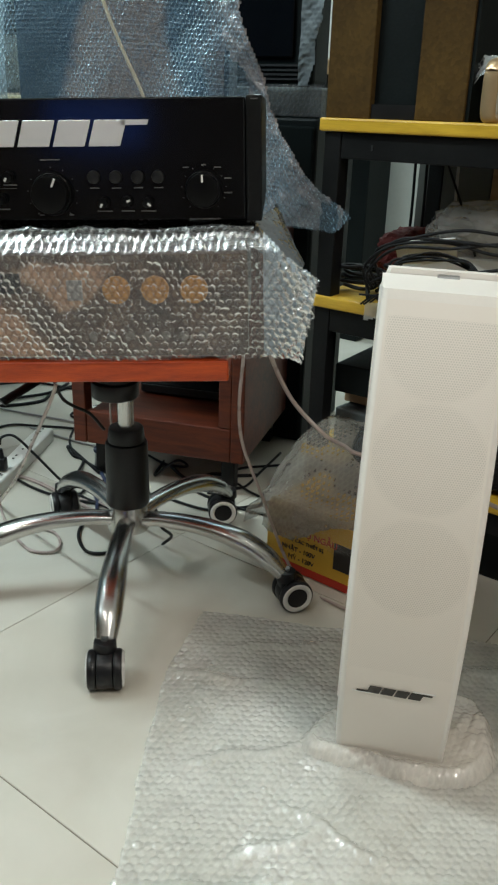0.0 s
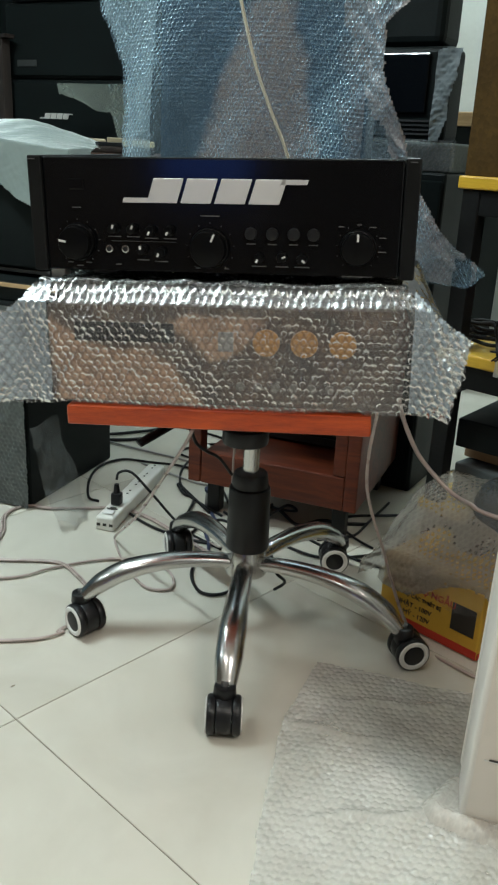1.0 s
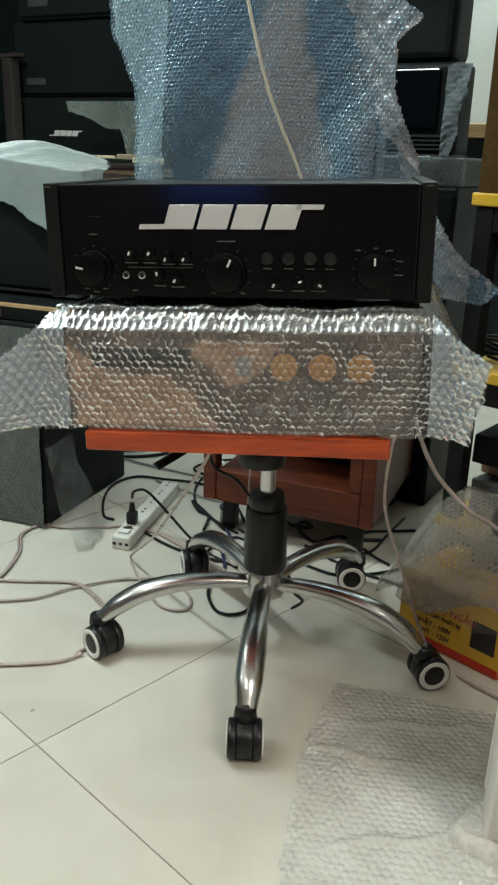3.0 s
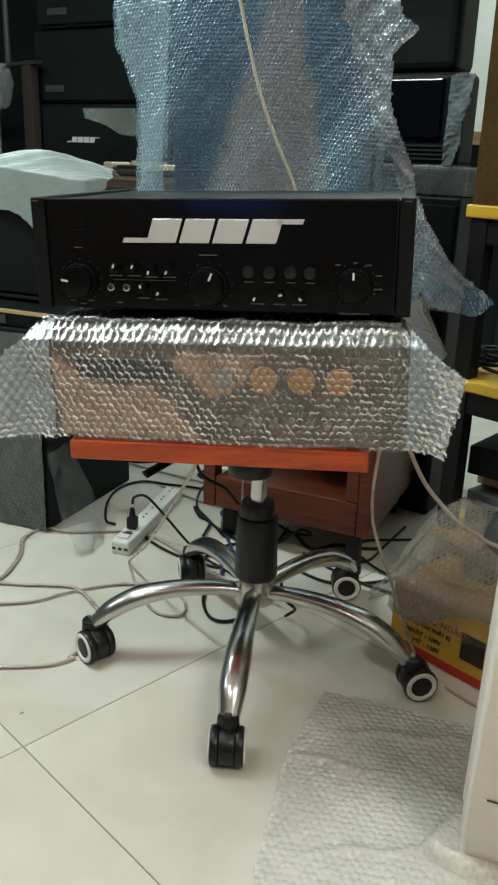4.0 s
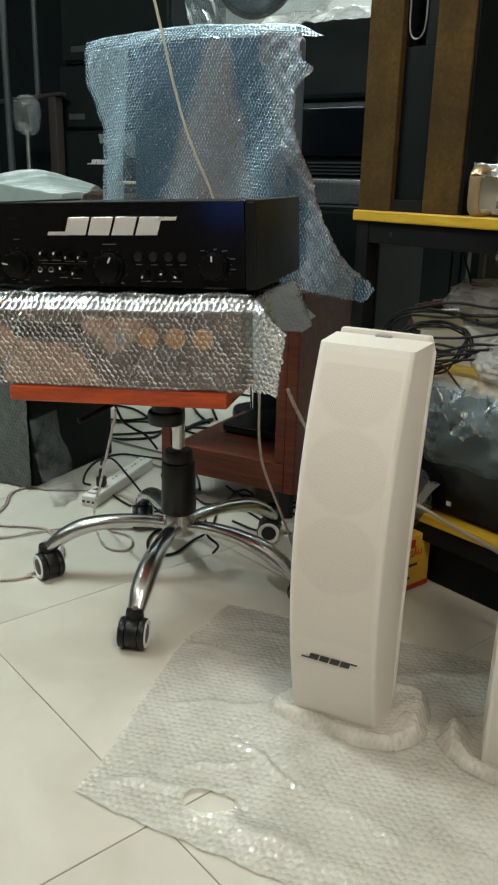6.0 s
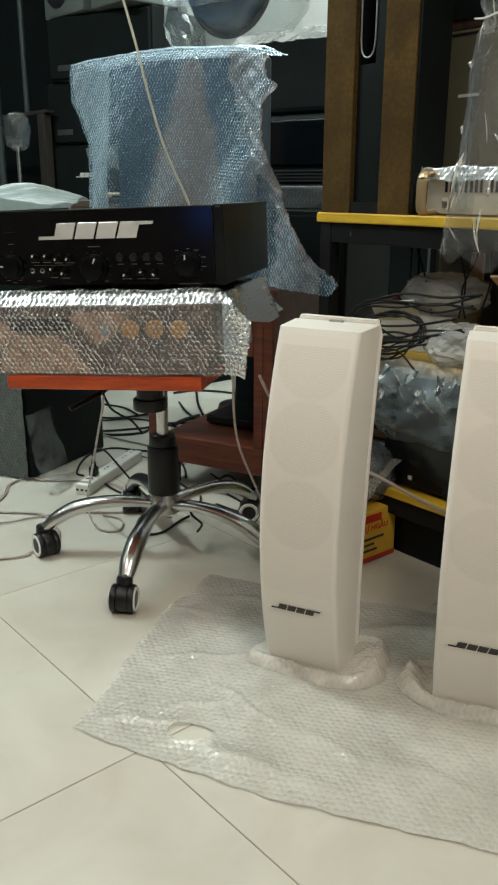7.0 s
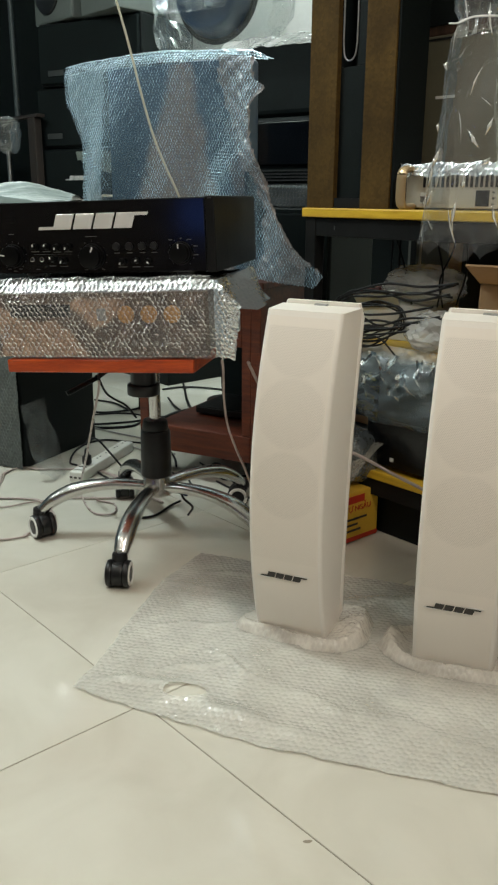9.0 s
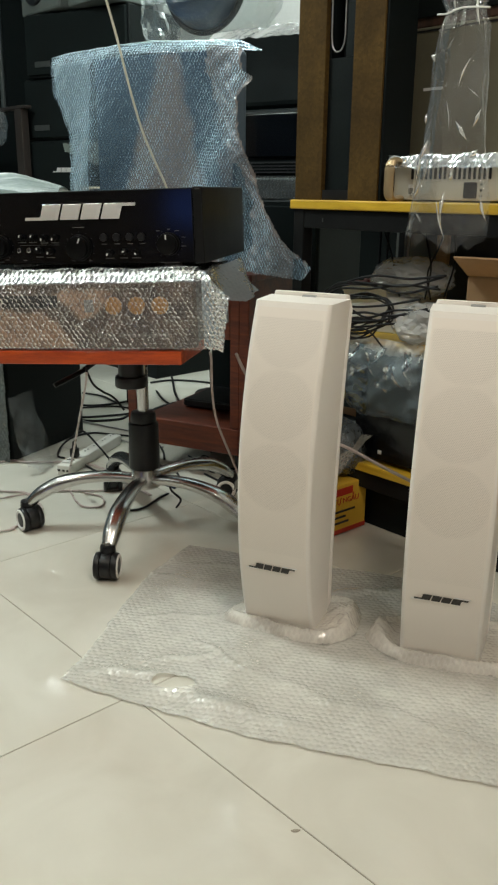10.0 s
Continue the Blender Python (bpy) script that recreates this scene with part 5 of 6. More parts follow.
for k in range(9):
    lo, x0 = 0.474 + 0.008 * (k % 5), 0.128 + 0.006 * k
    j = [rnd.uniform(-0.012, 0.012) for q in range(8)]
    if k < 4:
        pts = [(x0 - 0.005, -0.004, lo + 0.01), (x0 - 0.012, -0.014, lo + 0.045 + j[0]), (x0 + 0.04, -0.018, lo + 0.085 + j[1]), (x0 + 0.13, -0.012, lo + 0.100 + j[2]), (x0 + 0.21, 0.004, lo + 0.108 + j[3]), (x0 + 0.29, 0.02, lo + 0.115 + j[4])]
    else:
        pts = [(x0 - 0.02, -0.012, lo + j[0]), (x0 + 0.03, -0.020, lo + 0.018 + j[1]), (x0 + 0.09, -0.018, lo + 0.026 + j[2]), (x0 + 0.16, -0.012, lo + 0.040 + j[3]), (x0 + 0.24, 0.0, lo + 0.055 + j[4])]
    ob = sweep("slack_cable", pts, 0.0026, CABLE_BLACK)
    ob.matrix_world = rack_pose(0, 0, 0)
    tagged(ob, "slack black cable trailing along the shelf edge", "cable", "slack cables")
ef = sheet("plastic_sheet", lambda a, b: (a, -0.006 - 0.25 * np.clip(0.468 - b, 0, 0.02) + 0.004 * fold(a, b, 2, 0.08), b), 0.12, 0.50, 0.425, 0.470, HAZY_BAG, None, "", lambda a, b: b > 0.438 + edge_noise(a, b, 3, 0.008), 0.0112, 0.0, 0.003, 0.002, 3.0)
ef.matrix_world = rack_pose(0, 0, 0)
tagged(ef, "thin hazy plastic hanging over the shelf edge", "plastic sheet")
b = thing("white_carton", rack_pose(0.140, 0.075, 0.4635, 12), "small white carton with an open flap on the yellow shelf", "carton")
part("carton_body", box(0.0, 0.17, 0.0, 0.14, 0, 0.082, 0.002), PAPER, b)
f = part("flap", box(0.0, 0.10, -0.0015, 0.0015, 0, 0.055), PAPER, b, "open white flap")
f.matrix_local = pose(-0.004, -0.006, 0.062, 40, -8, 6)
lp = lump("crumpled_bag", 0.20, 0.13, 0.085, HAZY_BAG, None, "", seed=2.0, rough=0.16, power=2.1, fine=0.14, sub=4, crisp=1.0)
lp.matrix_world = rack_pose(0.255, 0.15, 0.5465)
tagged(lp, "crumpled hazy plastic bag on the cartons", "plastic bag")
lp = lump("crumpled_bag", 0.14, 0.10, 0.085, HAZY_BAG, None, "", seed=6.0, rough=0.16, power=2.2, fine=0.16, sub=4, crisp=1.0)
lp.matrix_world = rack_pose(0.385, 0.03, 0.464)
tagged(lp, "crumpled hazy plastic bag on the shelf edge", "plastic bag")
b = thing("cardboard_box", rack_pose(0.46, 0.06, 0.4635, 14), "open brown cardboard box wrapped in thin plastic", "cardboard box")
part("carcass", box(0.0, 0.30, 0.0, 0.26, 0, 0.15, 0.004), CARD, b)
f = part("flap", box(0.0, 0.28, -0.10, 0.0, -0.001, 0.003), CARD, b)
f.matrix_local = pose(0.0, 0.0, 0.152, -24, 0, 0)
lp = lump("red_cloth", 0.13, 0.14, 0.10, RED_CLOTH, None, "", seed=3.0, rough=0.25)
lp.matrix_world = rack_pose(0.085, 0.22, 0.464)
tagged(lp, "crumpled red cloth bundle on the yellow shelf", "cloth")
b = thing("pale_board", rack_pose(0.065, 0.36, 0.4635, 0), "pale green-grey board leaning behind the rack shelf", "board")
part("panel", box(0.0, 0.10, 0.0, 0.012, 0, 0.26, 0.002), mat("green_grey_paint", (0.10, 0.115, 0.105), 0.5), b)
part("batten", box(0.102, 0.135, 0.0, 0.014, 0, 0.268, 0.002), RAW_EDGE, b, "pale raw batten")
for x in (0.03, 0.055, 0.12):
    ob = sweep("hanging_cable", [(x, 0.30, 0.47), (x + 0.004, 0.30, 0.58), (x - 0.003, 0.31, 0.70)], 0.003, CABLE_BLACK if x < 0.1 else CABLE_GREY)
    ob.matrix_world = rack_pose(0, 0, 0)
    tagged(ob, "thin cable hanging behind the shelf", "cable", "hanging cables")
b = thing("black_receiver", rack_pose(0.21, 0.03, 0.1715, 0), "black receiver on the lowest yellow shelf", "receiver")
part("case", box(0.0, 0.43, 0.0, 0.34, 0.008, 0.125, 0.004), BLACK_METAL, b)
part("front_panel", box(0.002, 0.428, -0.006, -0.0005, 0.01, 0.123, 0.002), BLACK_GLOSS, b, "glossy black front")
part("white_tag", box(0.075, 0.085, -0.0085, -0.0065, 0.025, 0.034), MARK, b, "tiny white tag")
sb = thing("shiny_bag", rack_pose(0.335, 0.035, 0.297), "dark box inside a shiny bluish plastic bag", "plastic bag")
part("dark_module", box(-0.085, 0.115, -0.025, 0.095, 0.0, 0.12, 0.005), BLACK_BOX, sb, "dark module inside the bag")
lump("bag_film", 0.27, 0.20, 0.160, BLUE_BAG, sb, "", seed=8.0, rough=0.16, power=3.4, fine=0.12, sub=4, crisp=1.1)
sheet("bag_mouth", lambda a, b: (a, -0.098 - 0.02 * np.sin(b * 26) + 0.012 * fold(a, b, 6.0, 0.09), 0.168 - b), -0.13, 0.12, 0.0, 0.10, BLUE_BAG, sb, "crumpled mouth of the bag", lambda a, b: b < 0.07 + 0.03 * fold(a, b, 4.0, 0.15), 0.0112, 0.0, 0.006, 0.006, 3.0)
for k, (z0, z1, y) in enumerate(((0.1715, 0.24, 0.06), (0.245, 0.27, 0.09), (0.275, 0.33, 0.05))):
    b = thing("flat_carton", rack_pose(0.035, y, z0, 4 * k - 4), "flat dusty carton stacked on the low shelf", "carton", "stacked cartons")
    part("carton_body", box(0.0, 0.16, 0.0, 0.28, 0, z1 - z0, 0.003), (FOAM_GREY, CARD, BLACK_BOX)[k], b)
b = thing("black_speaker", rack_pose(0.10, 0.05, 0.0, 0), "large black speaker box on the floor under the rack", "speaker")
part("carcass", box(0.0, 0.95, 0.0, 0.34, 0, 0.105, 0.005), BLACK_BOX, b)


# ---- the yellow carton in its bag ----
def yellow_carton():
    w, d, h = 0.20, 0.20, 0.125
    y = thing("yellow_carton", pose(0.197, 1.172, 0.0, 0, 0, -38), "yellow and red printed transformer carton inside a plastic bag", "carton")
    part("carton_body", box(-w, 0, 0, d, 0.001, h, 0.003), BOX_YELLOW, y, "yellow printed cardboard")
    part("red_band", box(-w + 0.001, -0.001, -0.0012, 0.0, 0.003, 0.018), BOX_RED, y, "red printed band")
    part("red_band", box(0.0, 0.0012, 0.001, d - 0.001, 0.003, 0.014), BOX_RED, y, "red printed band")
    part("device_picture", box(-0.055, -0.010, -0.0012, 0.0, 0.04, 0.09, 0.0004), DARK_MARK, y, "dark printed picture")
    for text, size, x, z, mt in (("BIẾN ÁP TỰ NGẪU", 0.017, -0.192, 0.078, BOX_RED), ("PHỤC VỤ CÁC THIẾT BỊ", 0.0095, -0.180, 0.062, DARK_MARK), ("NHẬT - 100V", 0.0125, -0.165, 0.043, DARK_MARK), ("MỸ - 120V", 0.0125, -0.150, 0.026, DARK_MARK)):
        writing("writing", text, size, mt, y, pose(x, -0.0008, z, 90, 0, 0))
    writing("writing", "BIẾN ÁP TỰ NGẪU", 0.019, BOX_RED, y, pose(0.0008, 0.012, 0.078, 90, 0, 90))
    for k, (a, b2, z) in enumerate(((0.05, 0.15, 0.098), (0.03, 0.16, 0.056), (0.03, 0.13, 0.042), (0.03, 0.14, 0.028))):
        part("print_bar", box(-0.0002, 0.0012, a, b2, z, z + (0.018 if k == 0 else 0.005)), BOX_RED if k == 0 else DARK_MARK, y)
    return y


yellow_carton()


def carton_bag():
    m = pose(0.197, 1.172, 0.0, 0, 0, -38)

    def drape(a, b):
        k = np.clip(b / 0.19, 0, 1)
        z = 0.134 + 0.095 * k * k * (3 - 2 * k) + 0.02 * np.exp(-((a + 0.185) / 0.03) ** 2 - ((b - 0.07) / 0.04) ** 2) + 0.008 * fold(a, b, 2.2, 0.35) * np.clip(b * 12, 0, 1)
        z = z - 0.9 * np.clip(-0.205 - a, 0, 1) - 1.0 * np.clip(-b, 0, 1)
        return a, np.where(b < -0.008, -0.008 + 0.2 * (b + 0.008), b), z

    bag = sheet("plastic_bag", drape, -0.245, 0.02, -0.060, 0.215, HAZY_WRAP, None, "", lambda a, b: b > -0.036 - 0.05 * (a + 0.2) * (a < -0.2) + 0.03 * np.sin(a * 22 + 2) * (a > -0.2) + edge_noise(a, b, 2, 0.003), 0.0108, 0.0011, 0.0020, 0.002, 4.0)
    bag.matrix_world = m
    tagged(bag, "crumpled hazy bubble-wrap bag pulled over the yellow carton", "plastic bag")
    sheet("loose_flap", lambda a, b: (a, -0.006 - 0.012 * np.sin((0.142 - b) * 30) + 0.004 * fold(a, b, 5, 0.1), b), -0.135, 0.005, 0.06, 0.142, BAG, bag, "clear flap hanging over the carton front", lambda a, b: b > 0.078 + 0.25 * np.abs(a + 0.045) + edge_noise(a, b, 3, 0.006), 0.0108, 0.0, 0.003, 0.002, 5.0)
    return bag


carton_bag()
lp = lump("wrapped_coil", 0.13, 0.12, 0.135, DARK_WRAP, None, "", seed=5.0, rough=0.10, power=2.4, fine=0.08)
lp.matrix_world = pose(0.197, 1.172, 0.1255, 0, 0, -38) @ pose(-0.062, 0.165, 0)
tagged(lp, "small dark bundle in bubble wrap on the yellow carton", "bubble wrap")
b = thing("black_unit", pose(0.197, 1.172, 0.1255, 0, 0, -38) @ pose(-0.105, 0.135, 0), "small black unit inside the crumpled bag", "transformer")
part("case", box(-0.03, 0.03, -0.03, 0.04, 0.0, 0.042, 0.008, 3), BLACK_BOX, b)


# ---- cables and the socket strip on the floor ----
def socket_strip():
    ang = 84
    s = thing("socket_strip", pose(-0.538, 1.506, 0.0, 0, 0, ang), "long white socket strip lying on the floor tiles", "socket strip")
    part("strip_body", box(0.0, 0.33, -0.021, 0.021, 0.0, 0.032, 0.005, 3), WHITE_PLASTIC, s, "white plastic body")
    for i in range(5):
        x = 0.085 + i * 0.055
        for dx, dy in ((-0.009, 0.0), (0.009, 0.0)):
            part("socket_hole", can(0.0026, 0.0026, 0.001, (x + dx, dy, 0.0338), seg=10), DARK_MARK, s)
    part("switch", box(0.014, 0.032, -0.012, 0.012, 0.033, 0.037, 0.001), MARK, s)
    for i, w in enumerate((0.018, 0.024, 0.014)):
        part("print_bar", box(0.036 + i * 0.006, 0.039 + i * 0.006, -w / 2, w / 2, 0.0336, 0.0345), DARK_MARK, s)
    for dy in (-0.014, 0.0, 0.014):
        part("print_bar", box(-0.0008, 0.0002, dy - 0.004, dy + 0.004, 0.012, 0.018), DARK_MARK, s)
    bm = box(0.058, 0.080, -0.011, 0.011, 0.034, 0.062, 0.004)
    can(0.008, 0.005, 0.022, (0.069, 0, 0.06), seg=14, bm=bm)
    part("plug", bm, BLACK_PLASTIC, s, "black plug", True)
    return s


socket_strip()


def cable(pts, r, material, label, name="cable", twin=0.0, seg=7):
    ob = sweep(name, pts, r, material, None, "", seg, 9)
    tagged(ob, label, "cable", "cables on the floor")
    if twin:
        o2 = sweep(name, [(x + twin * 0.7, y + twin * 0.7, z) for x, y, z in pts], r, material, None, "", seg, 9)
        tagged(o2, label, "cable", "cables on the floor")


CL = "pinkish clear speaker cable trailing over the tiles"
F = 0.0045
cable([(-0.950, 1.180, F), (-0.820, 1.220, F), (-0.745, 1.310, F), (-0.741, 1.433, F), (-0.771, 1.525, F), (-0.746, 1.583, F), (-0.686, 1.581, F), (-0.580, 1.609, F), (-0.547, 1.620, F), (-0.460, 1.580, F), (-0.330, 1.460, 0.010), (-0.250, 1.400, F)], 0.0024, CABLE_CLEAR, CL, twin=0.0062)
cable([(-0.980, 1.300, F), (-0.820, 1.320, F), (-0.685, 1.332, F), (-0.629, 1.342, F), (-0.576, 1.341, F), (-0.523, 1.293, F), (-0.481, 1.237, F), (-0.470, 1.180, F), (-0.500, 1.120, F), (-0.496, 1.111, F), (-0.545, 1.080, F), (-0.700, 1.050, F), (-0.950, 1.060, F)], 0.0024, CABLE_CLEAR, CL, twin=0.005)
cable([(-0.980, 1.200, F), (-0.800, 1.230, F), (-0.650, 1.269, F), (-0.588, 1.321, F), (-0.514, 1.370, F), (-0.462, 1.386, F), (-0.400, 1.400, F), (-0.330, 1.430, F)], 0.0022, CABLE_CLEAR, CL, twin=0.005)
cable([(-0.267, 1.060, 0.404), (-0.283, 1.090, 0.371), (-0.328, 1.160, 0.290), (-0.413, 1.300, 0.143), (-0.481, 1.420, 0.046), (-0.503, 1.463, F), (-0.457, 1.371, F), (-0.398, 1.293, F), (-0.351, 1.289, F), (-0.347, 1.324, F), (-0.372, 1.364, F), (-0.422, 1.379, F)], 0.0028, CABLE_CLEAR, CL)
cable([(-0.225, 1.22, 0.45), (-0.235, 1.28, 0.33), (-0.25, 1.36, 0.16), (-0.27, 1.44, 0.03), (-0.32, 1.50, F), (-0.40, 1.52, F)], 0.002, CABLE_CLEAR, CL)
cable([(-0.008, 1.100, 0.454), (-0.008, 1.110, 0.434), (-0.013, 1.140, 0.352), (-0.006, 1.160, 0.282), (0.027, 1.180, 0.185), (0.046, 1.190, 0.128), (0.077, 1.200, 0.049), (0.114, 1.205, -0.006), (0.150, 1.155, F), (0.220, 1.100, F)], 0.0027, CABLE_CLEAR, CL)
cable([(0.026, 1.200, 0.433), (0.039, 1.220, 0.394), (0.058, 1.235, 0.353), (0.081, 1.240, 0.318), (0.126, 1.220, 0.280), (0.156, 1.190, 0.274), (0.176, 1.170, 0.270), (0.270, 1.130, 0.262), (0.360, 1.100, 0.230), (0.440, 1.080, 0.200), (0.530, 1.050, 0.160)], 0.0036, CABLE_CLEAR, CL)
KL = "black cable looping over the tiles behind the stool"
cable([(-0.595, 1.644, F), (-0.624, 1.662, F), (-0.654, 1.761, F), (-0.656, 1.852, F), (-0.615, 1.913, F), (-0.539, 1.911, F), (-0.452, 1.903, F), (-0.380, 1.860, F), (-0.330, 1.780, F), (-0.300, 1.700, F)], 0.0032, CABLE_BLACK, KL)
cable([(-0.531, 1.575, 0.092), (-0.528, 1.585, 0.105), (-0.500, 1.585, 0.108), (-0.455, 1.575, 0.070), (-0.400, 1.560, 0.020), (-0.350, 1.520, 0.006), (-0.280, 1.470, F)], 0.003, CABLE_BLACK, KL)
cable([(-0.521, 1.607, F), (-0.470, 1.561, F), (-0.416, 1.525, F), (-0.360, 1.500, F), (-0.300, 1.490, F)], 0.0032, CABLE_BLACK, KL)
cable([(-0.778, 2.046, F), (-0.669, 2.053, F), (-0.585, 2.099, F), (-0.569, 2.170, F), (-0.520, 2.240, F), (-0.400, 2.260, F)], 0.0045, CABLE_BLACK, KL)
cable([(-0.743, 2.059, F), (-0.600, 2.000, F), (-0.457, 1.948, F), (-0.380, 1.900, F), (-0.300, 1.840, F)], 0.003, CABLE_GREY, "grey cable on the tiles")
cable([(-0.800, 2.200, F), (-0.660, 2.260, F), (-0.500, 2.200, F), (-0.360, 2.120, F), (-0.280, 1.980, F), (-0.200, 1.880, F), (-0.140, 1.920, F), (-0.160, 2.020, F), (-0.280, 2.100, F), (-0.420, 2.080, F), (-0.480, 2.000, F), (-0.400, 1.950, F), (-0.260, 1.930, F), (-0.180, 1.800, F)], 0.0032, CABLE_BLACK, KL)
cable([(-0.335, 1.640, F), (-0.436, 1.785, F), (-0.414, 1.732, F), (-0.385, 1.707, F), (-0.380, 1.620, 0.010)], 0.0032, CABLE_BLACK, KL)
cable([(-0.178, 1.688, F), (-0.132, 1.621, F), (-0.084, 1.657, F), (-0.037, 1.652, F), (0.020, 1.660, F)], 0.004, CABLE_BLACK, KL)
cable([(-0.199, 1.487, F), (-0.213, 1.556, F), (-0.241, 1.606, F), (-0.262, 1.609, F), (-0.300, 1.620, 0.020)], 0.0032, CABLE_BLACK, KL)
cable([(-0.37, 1.62, F), (-0.335, 1.56, F), (-0.31, 1.49, F), (-0.30, 1.42, F)], 0.004, CABLE_BLUE, "dark blue cable behind the stool")
cable([(-0.33, 1.64, F), (-0.30, 1.57, F), (-0.26, 1.51, F), (-0.20, 1.47, F)], 0.004, CABLE_BLUE, "dark blue cable behind the stool")
cable([(-0.30, 1.45, F), (-0.320, 1.401, F), (-0.318, 1.349, F), (-0.294, 1.297, F), (-0.262, 1.288, F), (-0.235, 1.313, F), (-0.22, 1.38, F), (-0.20, 1.41, 0.01)], 0.0032, CABLE_BLACK, KL)
cable([(-0.273, 1.070, 0.414), (-0.273, 1.080, 0.399), (-0.269, 1.100, 0.370), (-0.257, 1.120, 0.351), (-0.239, 1.140, 0.333), (-0.221, 1.155, 0.302)], 0.0026, CABLE_BLACK, "black cable hanging under the board")
cable([(-0.15, 1.60, F), (-0.06, 1.52, F), (0.03, 1.47, F), (0.09, 1.45, F), (0.14, 1.47, F)], 0.003, CABLE_BLACK, KL)
cable([(-0.16, 1.52, F), (-0.08, 1.48, F), (0.0, 1.50, F), (0.06, 1.54, F), (0.10, 1.60, F)], 0.003, CABLE_BLACK, KL)
for pts in ([(-0.30, 2.25, 0.30), (-0.28, 2.2, 0.12), (-0.24, 2.1, 0.02), (-0.14, 2.02, F), (-0.05, 2.06, F), (0.02, 2.12, F)], [(-0.16, 2.22, 0.36), (-0.17, 2.18, 0.15), (-0.12, 2.10, 0.03), (-0.04, 2.0, F), (0.06, 1.98, F)],
            [(-0.24, 1.75, F), (-0.19, 1.70, F), (-0.14, 1.66, 0.02), (-0.16, 1.62, 0.05), (-0.21, 1.64, F), (-0.20, 1.72, F)],
            [(-0.155, 1.33, 0.005), (-0.135, 1.30, 0.04), (-0.15, 1.27, 0.075), (-0.165, 1.30, 0.10)]):
    cable(pts, 0.003, CABLE_BLACK, KL)
cable([(-0.439, 2.057, F), (-0.443, 1.961, F), (-0.449, 1.882, F), (-0.437, 1.802, F), (-0.406, 1.733, F), (-0.357, 1.679, F), (-0.305, 1.630, F)], 0.003, CABLE_BLACK, KL)
cable([(-0.400, 1.521, F), (-0.364, 1.515, F), (-0.339, 1.574, F), (-0.308, 1.608, F), (-0.282, 1.600, F)], 0.003, CABLE_BLACK, KL)
cable([(-0.087, 1.558, F), (-0.041, 1.581, F), (-0.006, 1.601, F), (0.025, 1.677, F), (0.072, 1.793, F)], 0.003, CABLE_BLACK, KL)
cable([(-0.043, 1.678, F), (-0.006, 1.700, F), (0.044, 1.713, F), (0.094, 1.727, F)], 0.003, CABLE_BLACK, KL)
cable([(-0.024, 1.611, F), (-0.000, 1.576, F), (0.031, 1.544, F)], 0.0028, CABLE_BLACK, KL)
cable([(-0.56, 1.90, F), (-0.46, 1.84, F), (-0.38, 1.80, F), (-0.34, 1.82, F)], 0.003, CABLE_GREY, "grey cable on the tiles")
for pts, r in (([(-0.793, 2.080), (-0.718, 2.083), (-0.638, 2.124), (-0.578, 2.169), (-0.545, 2.256)], 0.0042), ([(-0.869, 2.262), (-0.774, 2.243), (-0.714, 2.265), (-0.664, 2.311), (-0.640, 2.351)], 0.004),
               ([(-0.605, 2.80), (-0.563, 2.683), (-0.510, 2.527), (-0.442, 2.363)], 0.0045), ([(-0.654, 2.661), (-0.598, 2.717), (-0.528, 2.734), (-0.439, 2.723), (-0.370, 2.688), (-0.341, 2.605), (-0.363, 2.515), (-0.415, 2.493)], 0.0045),
               ([(-0.315, 2.428), (-0.318, 2.544), (-0.325, 2.668), (-0.344, 2.80)], 0.0045), ([(-0.506, 2.202), (-0.487, 2.278), (-0.452, 2.344)], 0.007), ([(-0.859, 2.425), (-0.763, 2.393), (-0.674, 2.308)], 0.004), ([(-0.587, 2.528), (-0.522, 2.405), (-0.453, 2.310)], 0.004)):
    cable([(x, y, r + 0.002) for x, y in pts], r, CABLE_BLACK, KL)
b = thing("inline_switch", pose(-0.42, 2.02, 0.003, 0, 0, 15), "small white connector on a black cable", "connector")
part("shell", box(-0.02, 0.02, -0.011, 0.011, 0, 0.02, 0.004), WHITE_PLASTIC, b)
b = thing("clear_jar", pose(-0.335, 1.69, 0.0, 0, 0, 0), "small glassy spool of wire on the tiles", "spool")
part("spool_body", can(0.02, 0.018, 0.035, (0, 0, 0.001), seg=24, bevel=0.003), STEEL, b, "", True)
part("spool_cap", can(0.021, 0.021, 0.008, (0, 0, 0.0365), seg=24, bevel=0.002), CABLE_BLUE, b, "", True)
b = thing("black_post", pose(-0.62, 2.35, 0.0, 0, 0, -20), "black stand leg behind the stool", "stand")
part("pole", box(-0.02, 0.02, -0.02, 0.02, 0, 0.5, 0.003), BLACK_METAL, b)


